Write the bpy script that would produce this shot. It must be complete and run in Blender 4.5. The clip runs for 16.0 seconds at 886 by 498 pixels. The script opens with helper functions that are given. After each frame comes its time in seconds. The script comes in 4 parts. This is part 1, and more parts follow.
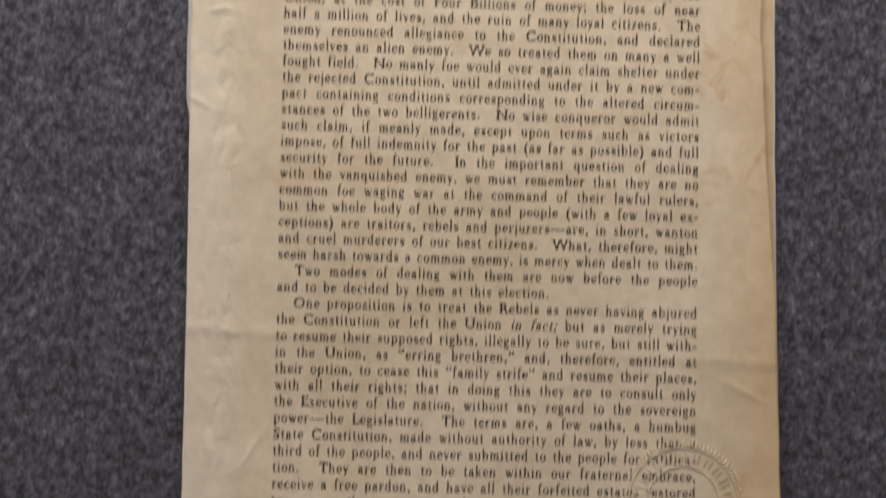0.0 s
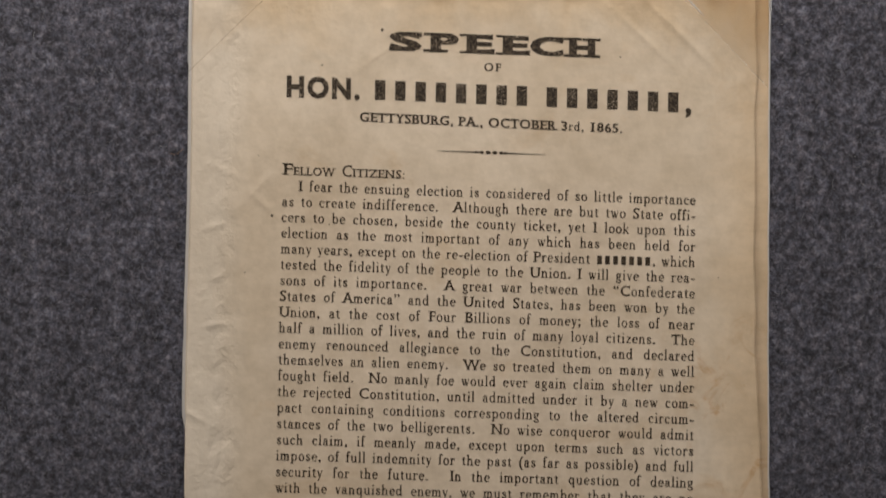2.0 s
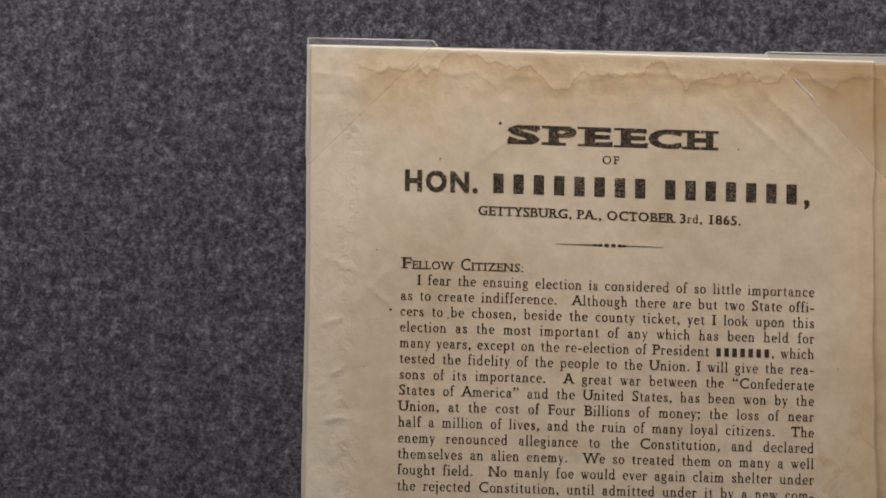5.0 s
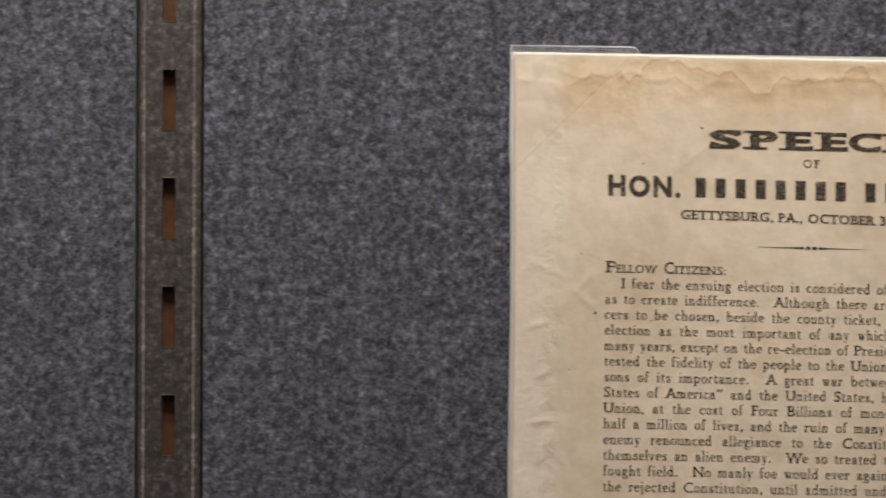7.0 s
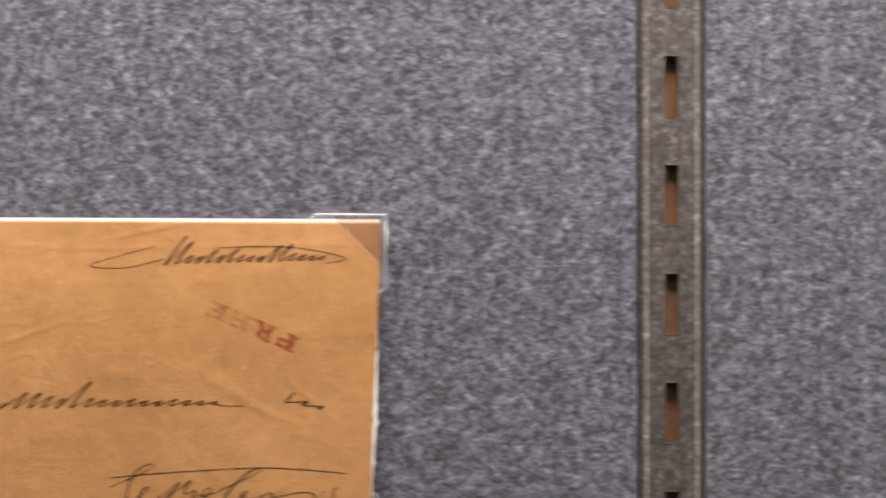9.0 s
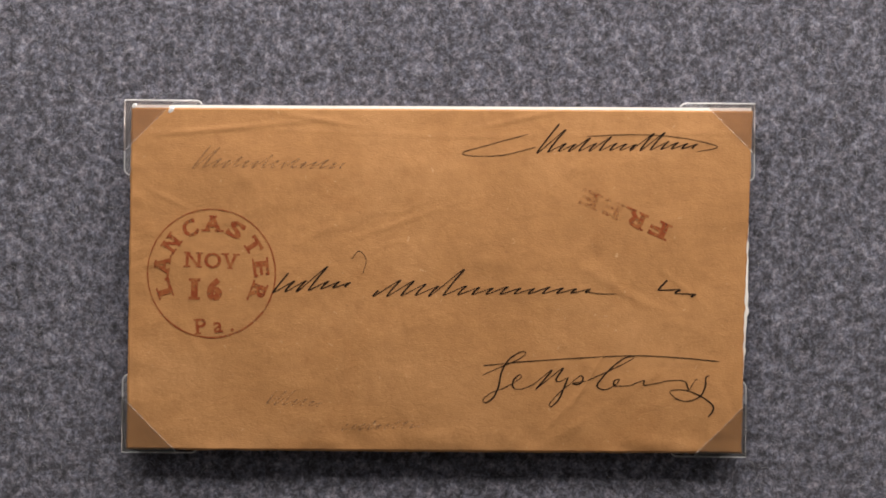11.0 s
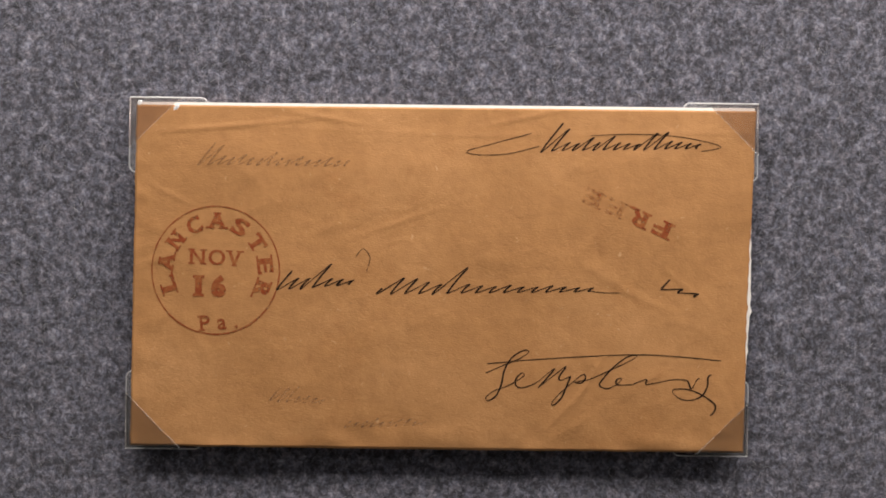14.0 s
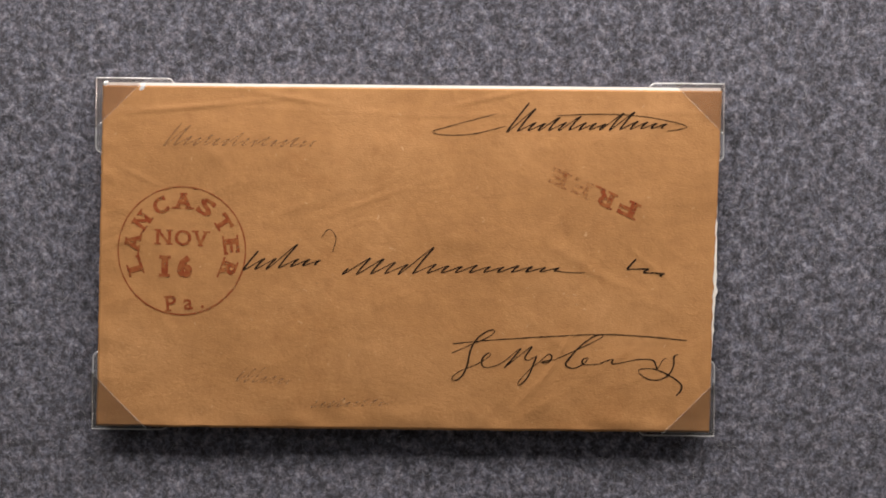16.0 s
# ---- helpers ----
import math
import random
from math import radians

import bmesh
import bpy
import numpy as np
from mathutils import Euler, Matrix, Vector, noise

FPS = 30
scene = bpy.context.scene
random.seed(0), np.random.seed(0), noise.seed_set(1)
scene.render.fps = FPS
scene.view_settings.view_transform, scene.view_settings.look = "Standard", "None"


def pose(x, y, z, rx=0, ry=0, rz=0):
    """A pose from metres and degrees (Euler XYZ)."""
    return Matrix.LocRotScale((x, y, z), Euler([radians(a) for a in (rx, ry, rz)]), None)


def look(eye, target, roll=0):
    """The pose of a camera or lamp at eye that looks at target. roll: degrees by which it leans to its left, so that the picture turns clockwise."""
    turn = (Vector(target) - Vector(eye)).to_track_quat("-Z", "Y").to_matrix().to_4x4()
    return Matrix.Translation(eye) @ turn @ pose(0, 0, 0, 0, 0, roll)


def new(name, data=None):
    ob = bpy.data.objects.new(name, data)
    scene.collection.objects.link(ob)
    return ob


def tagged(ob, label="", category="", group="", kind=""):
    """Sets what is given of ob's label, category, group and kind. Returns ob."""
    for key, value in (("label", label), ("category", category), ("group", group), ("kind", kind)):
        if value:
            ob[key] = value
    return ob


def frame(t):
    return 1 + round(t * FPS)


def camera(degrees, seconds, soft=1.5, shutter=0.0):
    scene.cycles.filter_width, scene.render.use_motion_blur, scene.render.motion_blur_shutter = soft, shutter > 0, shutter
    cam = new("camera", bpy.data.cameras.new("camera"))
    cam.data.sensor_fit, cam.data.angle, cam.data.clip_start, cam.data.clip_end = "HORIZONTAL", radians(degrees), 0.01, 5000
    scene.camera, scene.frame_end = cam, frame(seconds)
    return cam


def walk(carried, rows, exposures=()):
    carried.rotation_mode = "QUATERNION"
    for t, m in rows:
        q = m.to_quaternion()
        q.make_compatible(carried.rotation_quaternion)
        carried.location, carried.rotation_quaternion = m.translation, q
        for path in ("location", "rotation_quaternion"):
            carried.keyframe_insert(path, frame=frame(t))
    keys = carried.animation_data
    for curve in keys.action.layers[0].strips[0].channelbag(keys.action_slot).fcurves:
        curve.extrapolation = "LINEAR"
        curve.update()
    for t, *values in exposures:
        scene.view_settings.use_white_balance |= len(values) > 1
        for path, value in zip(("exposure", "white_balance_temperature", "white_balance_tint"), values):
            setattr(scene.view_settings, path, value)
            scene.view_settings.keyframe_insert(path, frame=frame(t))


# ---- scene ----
cam = camera(30.0, 16.0, 1.8, 0.45)
PATH = [
    (0, 0.1394, -0.3819, 1.3636, 1.00),
    (0.5, 0.1408, -0.3818, 1.3945, 0.95),
    (1, 0.1405, -0.3823, 1.4124, 0.88),
    (1.5, 0.1397, -0.3821, 1.4274, 0.90),
    (2, 0.1394, -0.3827, 1.4361, 0.87),
    (2.5, 0.1389, -0.3827, 1.4486, 0.85),
    (3, 0.1377, -0.3828, 1.4609, 0.84),
    (3.5, 0.1372, -0.3831, 1.4632, 0.86),
    (4, 0.1321, -0.3825, 1.4577, 0.82),
    (4.2, 0.1219, -0.3822, 1.4567, 0.75),
    (6.3, 0.1013, -0.3869, 1.4585, 0.45),
    (6.5, 0.0921, -0.3878, 1.4582, 0.30),
    (7, 0.0642, -0.3875, 1.4580, 0.22),
    (7.5, 0.0472, -0.3862, 1.4578, 0.34),
    (8, 0.0230, -0.3876, 1.4553, 0.12),
    (8.5, -0.0200, -0.3868, 1.4537, 0.12),
    (9, -0.0534, -0.3862, 1.4548, -0.08),
    (9.5, -0.1024, -0.3871, 1.4557, -0.13),
    (10, -0.1239, -0.3876, 1.4417, 0.04),
    (10.2, -0.1333, -0.3867, 1.4358, -0.08),
    (12.3, -0.1415, -0.3877, 1.4269, 0.20),
    (12.5, -0.1404, -0.3880, 1.4284, 0.25),
    (13, -0.1399, -0.3876, 1.4290, 0.23),
    (13.5, -0.1413, -0.3879, 1.4284, 0.24),
    (14, -0.1404, -0.3878, 1.4286, 0.26),
    (14.5, -0.1373, -0.3879, 1.4309, 0.26),
    (15, -0.1351, -0.3882, 1.4306, 0.27),
    (15.5, -0.1338, -0.3878, 1.4278, 0.21),
    (16, -0.1325, -0.3880, 1.4240, 0.18),
]
EXPOSURES = [(0.0, -0.2), (1.0, -0.48), (2.5, -0.76), (3.5, -0.84), (4.0, -0.86), (6.5, -0.68), (7.0, -0.47), (7.5, -0.05), (8.0, 0.22), (8.5, 0.86), (9.0, 0.87), (9.5, 0.71), (10.0, 0.51), (12.5, 0.49), (16.0, 0.49)]
walk(cam, [(t, look((x, y, z), (x, y + 1, z), roll)) for t, x, y, z, roll in PATH], EXPOSURES)

# ---- light ----
world = bpy.data.worlds.new("world")
scene.world = world
world.use_nodes = True
world.node_tree.nodes["Background"].inputs[0].default_value = (0.9, 0.92, 1.0, 1)
world.node_tree.nodes["Background"].inputs[1].default_value = 0.02


def area_lamp(name, eye, target, wide, deep, watts, colour):
    data = bpy.data.lights.new(name, "AREA")
    data.shape, data.size, data.size_y, data.energy, data.color = "RECTANGLE", wide, deep, watts, colour
    ob = new(name, data)
    ob.matrix_world = look(eye, target)
    return ob


area_lamp("case_light", (0.0, -0.18, 1.84), (0.0, 0.0, 1.42), 1.0, 0.13, 7.2, (1.0, 0.93, 0.85))
area_lamp("room_light", (0.3, -1.6, 2.55), (0.0, 0.0, 1.4), 1.2, 0.6, 2.5, (1.0, 0.95, 0.9))


# ---- materials ----
def material(name, rough=0.8, metal=0.0):
    m = bpy.data.materials.new(name)
    m.use_nodes = True
    b = m.node_tree.nodes["Principled BSDF"]
    b.inputs["Roughness"].default_value, b.inputs["Metallic"].default_value = rough, metal
    return m, m.node_tree, b


def add(tree, kind, **settings):
    n = tree.nodes.new(kind)
    for key, value in settings.items():
        if key in n.inputs:
            n.inputs[key].default_value = value
    return n


def coords(tree, stretch=(1, 1, 1)):
    g = tree.nodes.new("ShaderNodeNewGeometry")
    mp = tree.nodes.new("ShaderNodeMapping")
    mp.inputs["Scale"].default_value = stretch
    tree.links.new(g.outputs["Position"], mp.inputs["Vector"])
    return mp.outputs["Vector"]


def noise_at(tree, vector, scale, detail=3.0, rough=0.55, distort=0.0):
    n = add(tree, "ShaderNodeTexNoise", Scale=scale, Detail=detail, Roughness=rough, Distortion=distort)
    tree.links.new(vector, n.inputs["Vector"])
    return n.outputs["Fac"]


def ramp(tree, fac, stops):
    r = tree.nodes.new("ShaderNodeValToRGB")
    e = r.color_ramp.elements
    while len(e) < len(stops):
        e.new(0.5)
    for item, (at, colour) in zip(e, stops):
        item.position, item.color = at, (*colour, 1)
    tree.links.new(fac, r.inputs["Fac"])
    return r.outputs["Color"]


def blend(tree, how, fac, a, b):
    m = tree.nodes.new("ShaderNodeMix")
    m.data_type, m.blend_type = "RGBA", how
    for value, socket in ((fac, m.inputs["Factor"]), (a, m.inputs[6]), (b, m.inputs[7])):
        if isinstance(value, (int, float)):
            socket.default_value = value
        elif isinstance(value, tuple):
            socket.default_value = (*value, 1)
        else:
            tree.links.new(value, socket)
    return m.outputs[2]


def maths(tree, how, a, b):
    m = tree.nodes.new("ShaderNodeMath")
    m.operation = how
    for value, socket in ((a, m.inputs[0]), (b, m.inputs[1])):
        if isinstance(value, (int, float)):
            socket.default_value = value
        else:
            tree.links.new(value, socket)
    return m.outputs[0]


def relief(tree, b, height, metres, strength=1.0):
    n = tree.nodes.new("ShaderNodeBump")
    n.inputs["Distance"].default_value, n.inputs["Strength"].default_value = metres, strength
    tree.links.new(height, n.inputs["Height"])
    tree.links.new(n.outputs["Normal"], b.inputs["Normal"])


def felt_material():
    m, t, b = material("grey_felt", 0.95)
    v = coords(t)
    cloud = noise_at(t, v, 120, 3, 0.6, 0.2)
    clump = noise_at(t, v, 430, 3, 0.64, 0.35)
    fibre = noise_at(t, v, 1150, 4, 0.68, 0.8)
    tuft = noise_at(t, v, 760, 4, 0.7, 0.7)
    tint = noise_at(t, v, 480, 3, 0.6)
    mixed = maths(t, "ADD", maths(t, "MULTIPLY", clump, 0.5), maths(t, "MULTIPLY", fibre, 0.5))
    mixed = maths(t, "ADD", mixed, maths(t, "MULTIPLY", maths(t, "SUBTRACT", cloud, 0.5), 0.15))
    base = ramp(t, mixed, [(0.37, (0.0118, 0.0117, 0.0157)), (0.455, (0.0382, 0.0374, 0.0495)), (0.515, (0.0712, 0.0698, 0.0912)), (0.58, (0.128, 0.126, 0.160)), (0.65, (0.226, 0.222, 0.268))])
    pale = ramp(t, tuft, [(0.56, (0, 0, 0)), (0.70, (0.55, 0.55, 0.55))])
    base = blend(t, "MIX", pale, base, (0.215, 0.211, 0.246))
    hue = ramp(t, tint, [(0.36, (0.94, 0.99, 1.07)), (0.5, (1.0, 1.0, 1.0)), (0.64, (1.10, 1.01, 0.96))])
    t.links.new(blend(t, "MULTIPLY", 0.6, base, hue), b.inputs["Base Color"])
    b.inputs["Sheen Weight"].default_value = 0.2
    b.inputs["Sheen Roughness"].default_value = 0.6
    b.inputs["Specular IOR Level"].default_value = 0.1
    relief(t, b, mixed, 0.0005, 0.55)
    return m


def sheet_material(name, dark, mid, light, stain, laid_lines=0.18, depth=0.00013, fleck=0.0):
    m, t, b = material(name, 0.72)
    v = coords(t)
    cloud = noise_at(t, v, 22, 4, 0.6, 0.4)
    grain = noise_at(t, v, 260, 5, 0.65)
    fine = noise_at(t, coords(t, (1, 1, 2.5)), 1700, 2, 0.5)
    base = ramp(t, cloud, [(0.28, dark), (0.5, mid), (0.72, light)])
    streak = noise_at(t, coords(t, (0.3, 1, 1)), 620, 4, 0.65)
    base = blend(t, "MULTIPLY", laid_lines, base, ramp(t, streak, [(0.32, (0.84, 0.83, 0.82)), (0.5, (1, 1, 1)), (0.68, (1.10, 1.09, 1.06))]))
    base = blend(t, "MULTIPLY", 0.55, base, ramp(t, grain, [(0.3, (0.80, 0.77, 0.72)), (0.62, (1.04, 1.03, 1.02))]))
    blot = ramp(t, noise_at(t, v, 34, 5, 0.7, 1.0), [(0.56, (1, 1, 1)), (0.72, stain)])
    base = blend(t, "MULTIPLY", 0.6, base, blot)
    if fleck:
        spot = ramp(t, noise_at(t, v, 820, 2, 0.5, 0.6), [(0.715, (0, 0, 0)), (0.75, (1, 1, 1))])
        base = blend(t, "MIX", maths(t, "MULTIPLY", spot, fleck), base, (0.62, 0.42, 0.24))
        mark = ramp(t, noise_at(t, v, 540, 2, 0.5, 0.4), [(0.735, (0, 0, 0)), (0.765, (1, 1, 1))])
        base = blend(t, "MIX", maths(t, "MULTIPLY", mark, fleck), base, (0.12, 0.055, 0.02))
    t.links.new(base, b.inputs["Base Color"])
    b.inputs["Specular IOR Level"].default_value = 0.3
    relief(t, b, maths(t, "ADD", grain, maths(t, "MULTIPLY", fine, 0.5)), depth, 0.8)
    return m, t, b, base


def paper_material():
    """Aged cream paper: browned along its top edge and down its outer margin."""
    m, t, b, base = sheet_material("aged_paper", (0.63, 0.515, 0.385), (0.73, 0.615, 0.485), (0.79, 0.68, 0.555), (0.88, 0.78, 0.64))
    g = t.nodes.new("ShaderNodeNewGeometry")
    s = t.nodes.new("ShaderNodeSeparateXYZ")
    t.links.new(g.outputs["Position"], s.inputs[0])
    v = coords(t)
    wob = maths(t, "MULTIPLY", maths(t, "SUBTRACT", noise_at(t, v, 60, 4, 0.65, 0.5), 0.5), 0.05)
    edge = maths(t, "ADD", s.outputs["Z"], wob)
    browned = ramp(t, maths(t, "MULTIPLY", maths(t, "SUBTRACT", edge, 1.46), 20.0), [(0.42, (1, 1, 1)), (0.60, (0.975, 0.94, 0.885)), (0.74, (0.95, 0.90, 0.82)), (0.86, (1.0, 0.985, 0.95))])
    base = blend(t, "MULTIPLY", 0.85, base, browned)
    # tide line of an old stain: chipped pale film above it, brown that fades out below it
    run = noise_at(t, coords(t, (1, 0, 0.25)), 85, 4, 0.56, 0.5)
    notch = maths(t, "MULTIPLY", maths(t, "MAXIMUM", maths(t, "SUBTRACT", 1.0, maths(t, "MULTIPLY", maths(t, "ABSOLUTE", maths(t, "SUBTRACT", s.outputs["X"], 0.1372), 0.0), 170.0)), 0.0), 0.0066)
    tide = maths(t, "SUBTRACT", maths(t, "ADD", maths(t, "MULTIPLY", maths(t, "SUBTRACT", run, 0.5), 0.020), 1.4988), notch)
    tide = maths(t, "SUBTRACT", tide, maths(t, "MULTIPLY", maths(t, "SUBTRACT", s.outputs["X"], 0.14), 0.030))
    over = maths(t, "MULTIPLY", maths(t, "SUBTRACT", s.outputs["Z"], tide), 60.0)
    over = maths(t, "ADD", over, 0.7)
    torn = ramp(t, over, [(0.08, (1, 1, 1)), (0.45, (0.965, 0.925, 0.86)), (0.672, (0.84, 0.75, 0.62)), (0.70, (0.66, 0.57, 0.46)), (0.725, (0.97, 0.93, 0.86)), (1.0, (0.90, 0.83, 0.72))])
    inner = ramp(t, maths(t, "MULTIPLY", maths(t, "SUBTRACT", maths(t, "ADD", s.outputs["X"], maths(t, "MULTIPLY", wob, 0.2)), 0.08), 40.0), [(0.30, (0.15, 0.15, 0.15)), (0.62, (0.9, 0.9, 0.9))])
    base = blend(t, "MULTIPLY", inner, base, torn)
    pale = ramp(t, maths(t, "MULTIPLY", maths(t, "SUBTRACT", maths(t, "ADD", s.outputs["X"], maths(t, "MULTIPLY", wob, 0.2)), 0.08), 40.0), [(0.30, (0.40, 0.40, 0.40)), (0.58, (0, 0, 0))])
    base = blend(t, "MIX", pale, base, (0.77, 0.70, 0.61))
    side = maths(t, "ADD", s.outputs["X"], maths(t, "MULTIPLY", wob, 0.35))
    fox = ramp(t, maths(t, "MULTIPLY", maths(t, "SUBTRACT", side, 0.19), 33.0), [(0.30, (1, 1, 1)), (0.62, (0.97, 0.90, 0.80)), (0.88, (0.90, 0.78, 0.62))])
    base = blend(t, "MULTIPLY", 0.8, base, fox)
    rust = ramp(t, noise_at(t, v, 120, 4, 0.7, 0.8), [(0.54, (1, 1, 1)), (0.70, (0.80, 0.62, 0.44))])
    where = ramp(t, maths(t, "MULTIPLY", maths(t, "SUBTRACT", side, 0.19), 50.0), [(0.1, (0, 0, 0)), (0.5, (1, 1, 1))])
    band = ramp(t, maths(t, "MULTIPLY", maths(t, "SUBTRACT", s.outputs["Z"], 1.33), 8.0), [(0.30, (0, 0, 0)), (0.48, (1, 1, 1)), (0.62, (1, 1, 1)), (0.78, (0, 0, 0))])
    base = blend(t, "MULTIPLY", maths(t, "MULTIPLY", where, band), base, rust)
    brink = maths(t, "MULTIPLY", maths(t, "SUBTRACT", maths(t, "ADD", s.outputs["Z"], maths(t, "MULTIPLY", s.outputs["X"], 0.0182)), 1.50428), 600.0)
    base = blend(t, "MIX", ramp(t, brink, [(0.0, (0, 0, 0)), (0.9, (1, 1, 1))]), base, (0.80, 0.75, 0.66))
    t.links.new(base, b.inputs["Base Color"])
    margin = ramp(t, maths(t, "MULTIPLY", maths(t, "SUBTRACT", maths(t, "ADD", s.outputs["X"], maths(t, "MULTIPLY", wob, 0.25)), 0.07), 25.0), [(0.40, (0.55, 0.55, 0.55)), (0.50, (1, 1, 1)), (0.58, (0.10, 0.10, 0.10))])
    crown = ramp(t, maths(t, "MULTIPLY", maths(t, "SUBTRACT", edge, 1.47), 25.0), [(0.45, (0, 0, 0)), (0.72, (0.42, 0.42, 0.42))])
    rough = maths(t, "MAXIMUM", margin, crown)
    folds = noise_at(t, v, 190, 5, 0.62, 0.15)
    ridge = maths(t, "ABSOLUTE", maths(t, "SUBTRACT", folds, 0.5), 0.0)
    grain = noise_at(t, v, 900, 3, 0.6)
    high = maths(t, "ADD", maths(t, "MULTIPLY", maths(t, "MULTIPLY", ridge, -3.2), rough), maths(t, "MULTIPLY", grain, 0.25))
    relief(t, b, high, 0.00022, 0.9)
    return m


def ink_material(name, colour, worn, amount=0.45, scale=900, bare=0.0):
    """Ink that lies thin and lets the paper show where it has worn off; bare says how much has gone."""
    m, t, b = material(name, 0.8)
    v = coords(t)
    thin = noise_at(t, v, scale, 3, 0.6)
    t.links.new(ramp(t, thin, [(amount, colour), (amount + 0.3, worn)]), b.inputs["Base Color"])
    b.inputs["Specular IOR Level"].default_value = 0.05
    if bare:
        gone = maths(t, "ADD", maths(t, "MULTIPLY", noise_at(t, v, scale * 1.7, 4, 0.7), 0.7), maths(t, "MULTIPLY", noise_at(t, v, scale * 0.12, 3, 0.6), 0.3))
        t.links.new(ramp(t, gone, [(0.62 - 0.25 * bare, (1, 1, 1)), (0.74 - 0.25 * bare, (0.12, 0.12, 0.12))]), b.inputs["Alpha"])
    return m


def steel_material(name, dark, light, rough):
    m, t, b = material(name, rough, 0.55)
    v = coords(t, (6, 6, 0.6))
    streak = noise_at(t, v, 160, 4, 0.6)
    spots = noise_at(t, coords(t), 700, 5, 0.75, 0.3)
    base = ramp(t, streak, [(0.3, dark), (0.7, light)])
    base = blend(t, "MULTIPLY", 0.85, base, ramp(t, spots, [(0.34, (0.42, 0.38, 0.35)), (0.5, (0.92, 0.89, 0.87)), (0.58, (1.40, 1.36, 1.32)), (0.66, (2.8, 2.7, 2.6))]))
    base = blend(t, "MULTIPLY", 0.4, base, ramp(t, noise_at(t, coords(t), 110, 4, 0.6, 0.5), [(0.36, (0.80, 0.77, 0.78)), (0.62, (1.10, 1.09, 1.08))]))
    t.links.new(base, b.inputs["Base Color"])
    relief(t, b, spots, 0.00005, 0.6)
    return m


def plain_material(name, dark, light, rough=0.85, scale=40):
    m, t, b = material(name, rough)
    v = coords(t)
    base = ramp(t, noise_at(t, v, scale, 5, 0.65), [(0.3, dark), (0.7, light)])
    t.links.new(base, b.inputs["Base Color"])
    relief(t, b, noise_at(t, v, scale * 12, 3, 0.6), 0.0001, 0.4)
    return m


def film_material(name, tint, gloss, rough, haze):
    m = bpy.data.materials.new(name)
    m.use_nodes = True
    t = m.node_tree
    t.nodes.remove(t.nodes["Principled BSDF"])
    clear = add(t, "ShaderNodeBsdfTransparent", Color=(*tint, 1))
    shine = add(t, "ShaderNodeBsdfGlossy", Roughness=rough)
    # white diffuse, mixed in by haze, stands in for the plastic's greyish sheen
    sheen = add(t, "ShaderNodeBsdfDiffuse", Color=(0.8, 0.8, 0.82, 1))
    veil = add(t, "ShaderNodeMixShader", Fac=haze)
    mix = add(t, "ShaderNodeMixShader", Fac=gloss)
    t.links.new(clear.outputs[0], veil.inputs[1])
    t.links.new(sheen.outputs[0], veil.inputs[2])
    t.links.new(veil.outputs[0], mix.inputs[1])
    t.links.new(shine.outputs[0], mix.inputs[2])
    t.links.new(mix.outputs[0], t.nodes["Material Output"].inputs[0])
    return m


FELT = felt_material()
PAPER = paper_material()
PAPER_EDGE = sheet_material("paper_edge", (0.64, 0.57, 0.47), (0.72, 0.65, 0.55), (0.78, 0.72, 0.62), (0.9, 0.82, 0.7))[0]
MANILA = sheet_material("manila_paper", (0.286, 0.136, 0.048), (0.318, 0.154, 0.056), (0.375, 0.190, 0.076), (0.84, 0.77, 0.68), 0.34, 0.00015, 0.25)[0]
BACKING = plain_material("backing_sheet", (0.60, 0.58, 0.57), (0.70, 0.68, 0.66), 0.45, 60)
WHITE_CARD = plain_material("white_card", (0.70, 0.68, 0.66), (0.82, 0.80, 0.78), 0.8, 120)
PRINT = ink_material("printing_ink", (0.050, 0.038, 0.028), (0.15, 0.115, 0.08), 0.48, 900, 0.14)
PRINT_BOLD = ink_material("printing_ink_heading", (0.040, 0.032, 0.026), (0.20, 0.155, 0.11), 0.46, 1500, 0.42)
RED_INK = ink_material("red_stamp_ink", (0.180, 0.042, 0.016), (0.245, 0.095, 0.034), 0.42, 500, 0.36)
PALE_RED_INK = ink_material("faded_red_ink", (0.19, 0.045, 0.014), (0.26, 0.10, 0.034), 0.34, 420, 0.85)
IRON_INK = ink_material("iron_gall_ink", (0.014, 0.009, 0.006), (0.030, 0.014, 0.006), 0.5, 400)
PENCIL = ink_material("pencil", (0.165, 0.086, 0.046), (0.25, 0.12, 0.048), 0.34, 900, 0.85)
STEEL = steel_material("brushed_steel", (0.070, 0.062, 0.062), (0.098, 0.088, 0.088), 0.60)
STEEL_SIDE = steel_material("steel_shoulder", (0.082, 0.072, 0.066), (0.125, 0.112, 0.104), 0.58)
STEEL_WORN = steel_material("worn_steel_edge", (0.048, 0.042, 0.039), (0.098, 0.088, 0.081), 0.58)
BROWN_BOARD = plain_material("brown_hardboard", (0.135, 0.055, 0.022), (0.205, 0.090, 0.038), 0.8, 300)
FILM = film_material("clear_film", (0.985, 0.985, 0.985), 0.05, 0.30, 0.06)
CUT_EDGE = film_material("film_cut_edge", (0.95, 0.95, 0.95), 0.12, 0.30, 0.10)
DULL_EDGE = film_material("film_dull_edge", (0.95, 0.94, 0.92), 0.08, 0.35, 0.06)
# milky white film for blobs that imitate lamp glints
GLINT = film_material("film_glint", (0.97, 0.96, 0.96), 0.35, 0.25, 0.75)
LEAF_FILM = film_material("leaf_film", (0.995, 0.995, 0.995), 0.02, 0.25, 0.005)
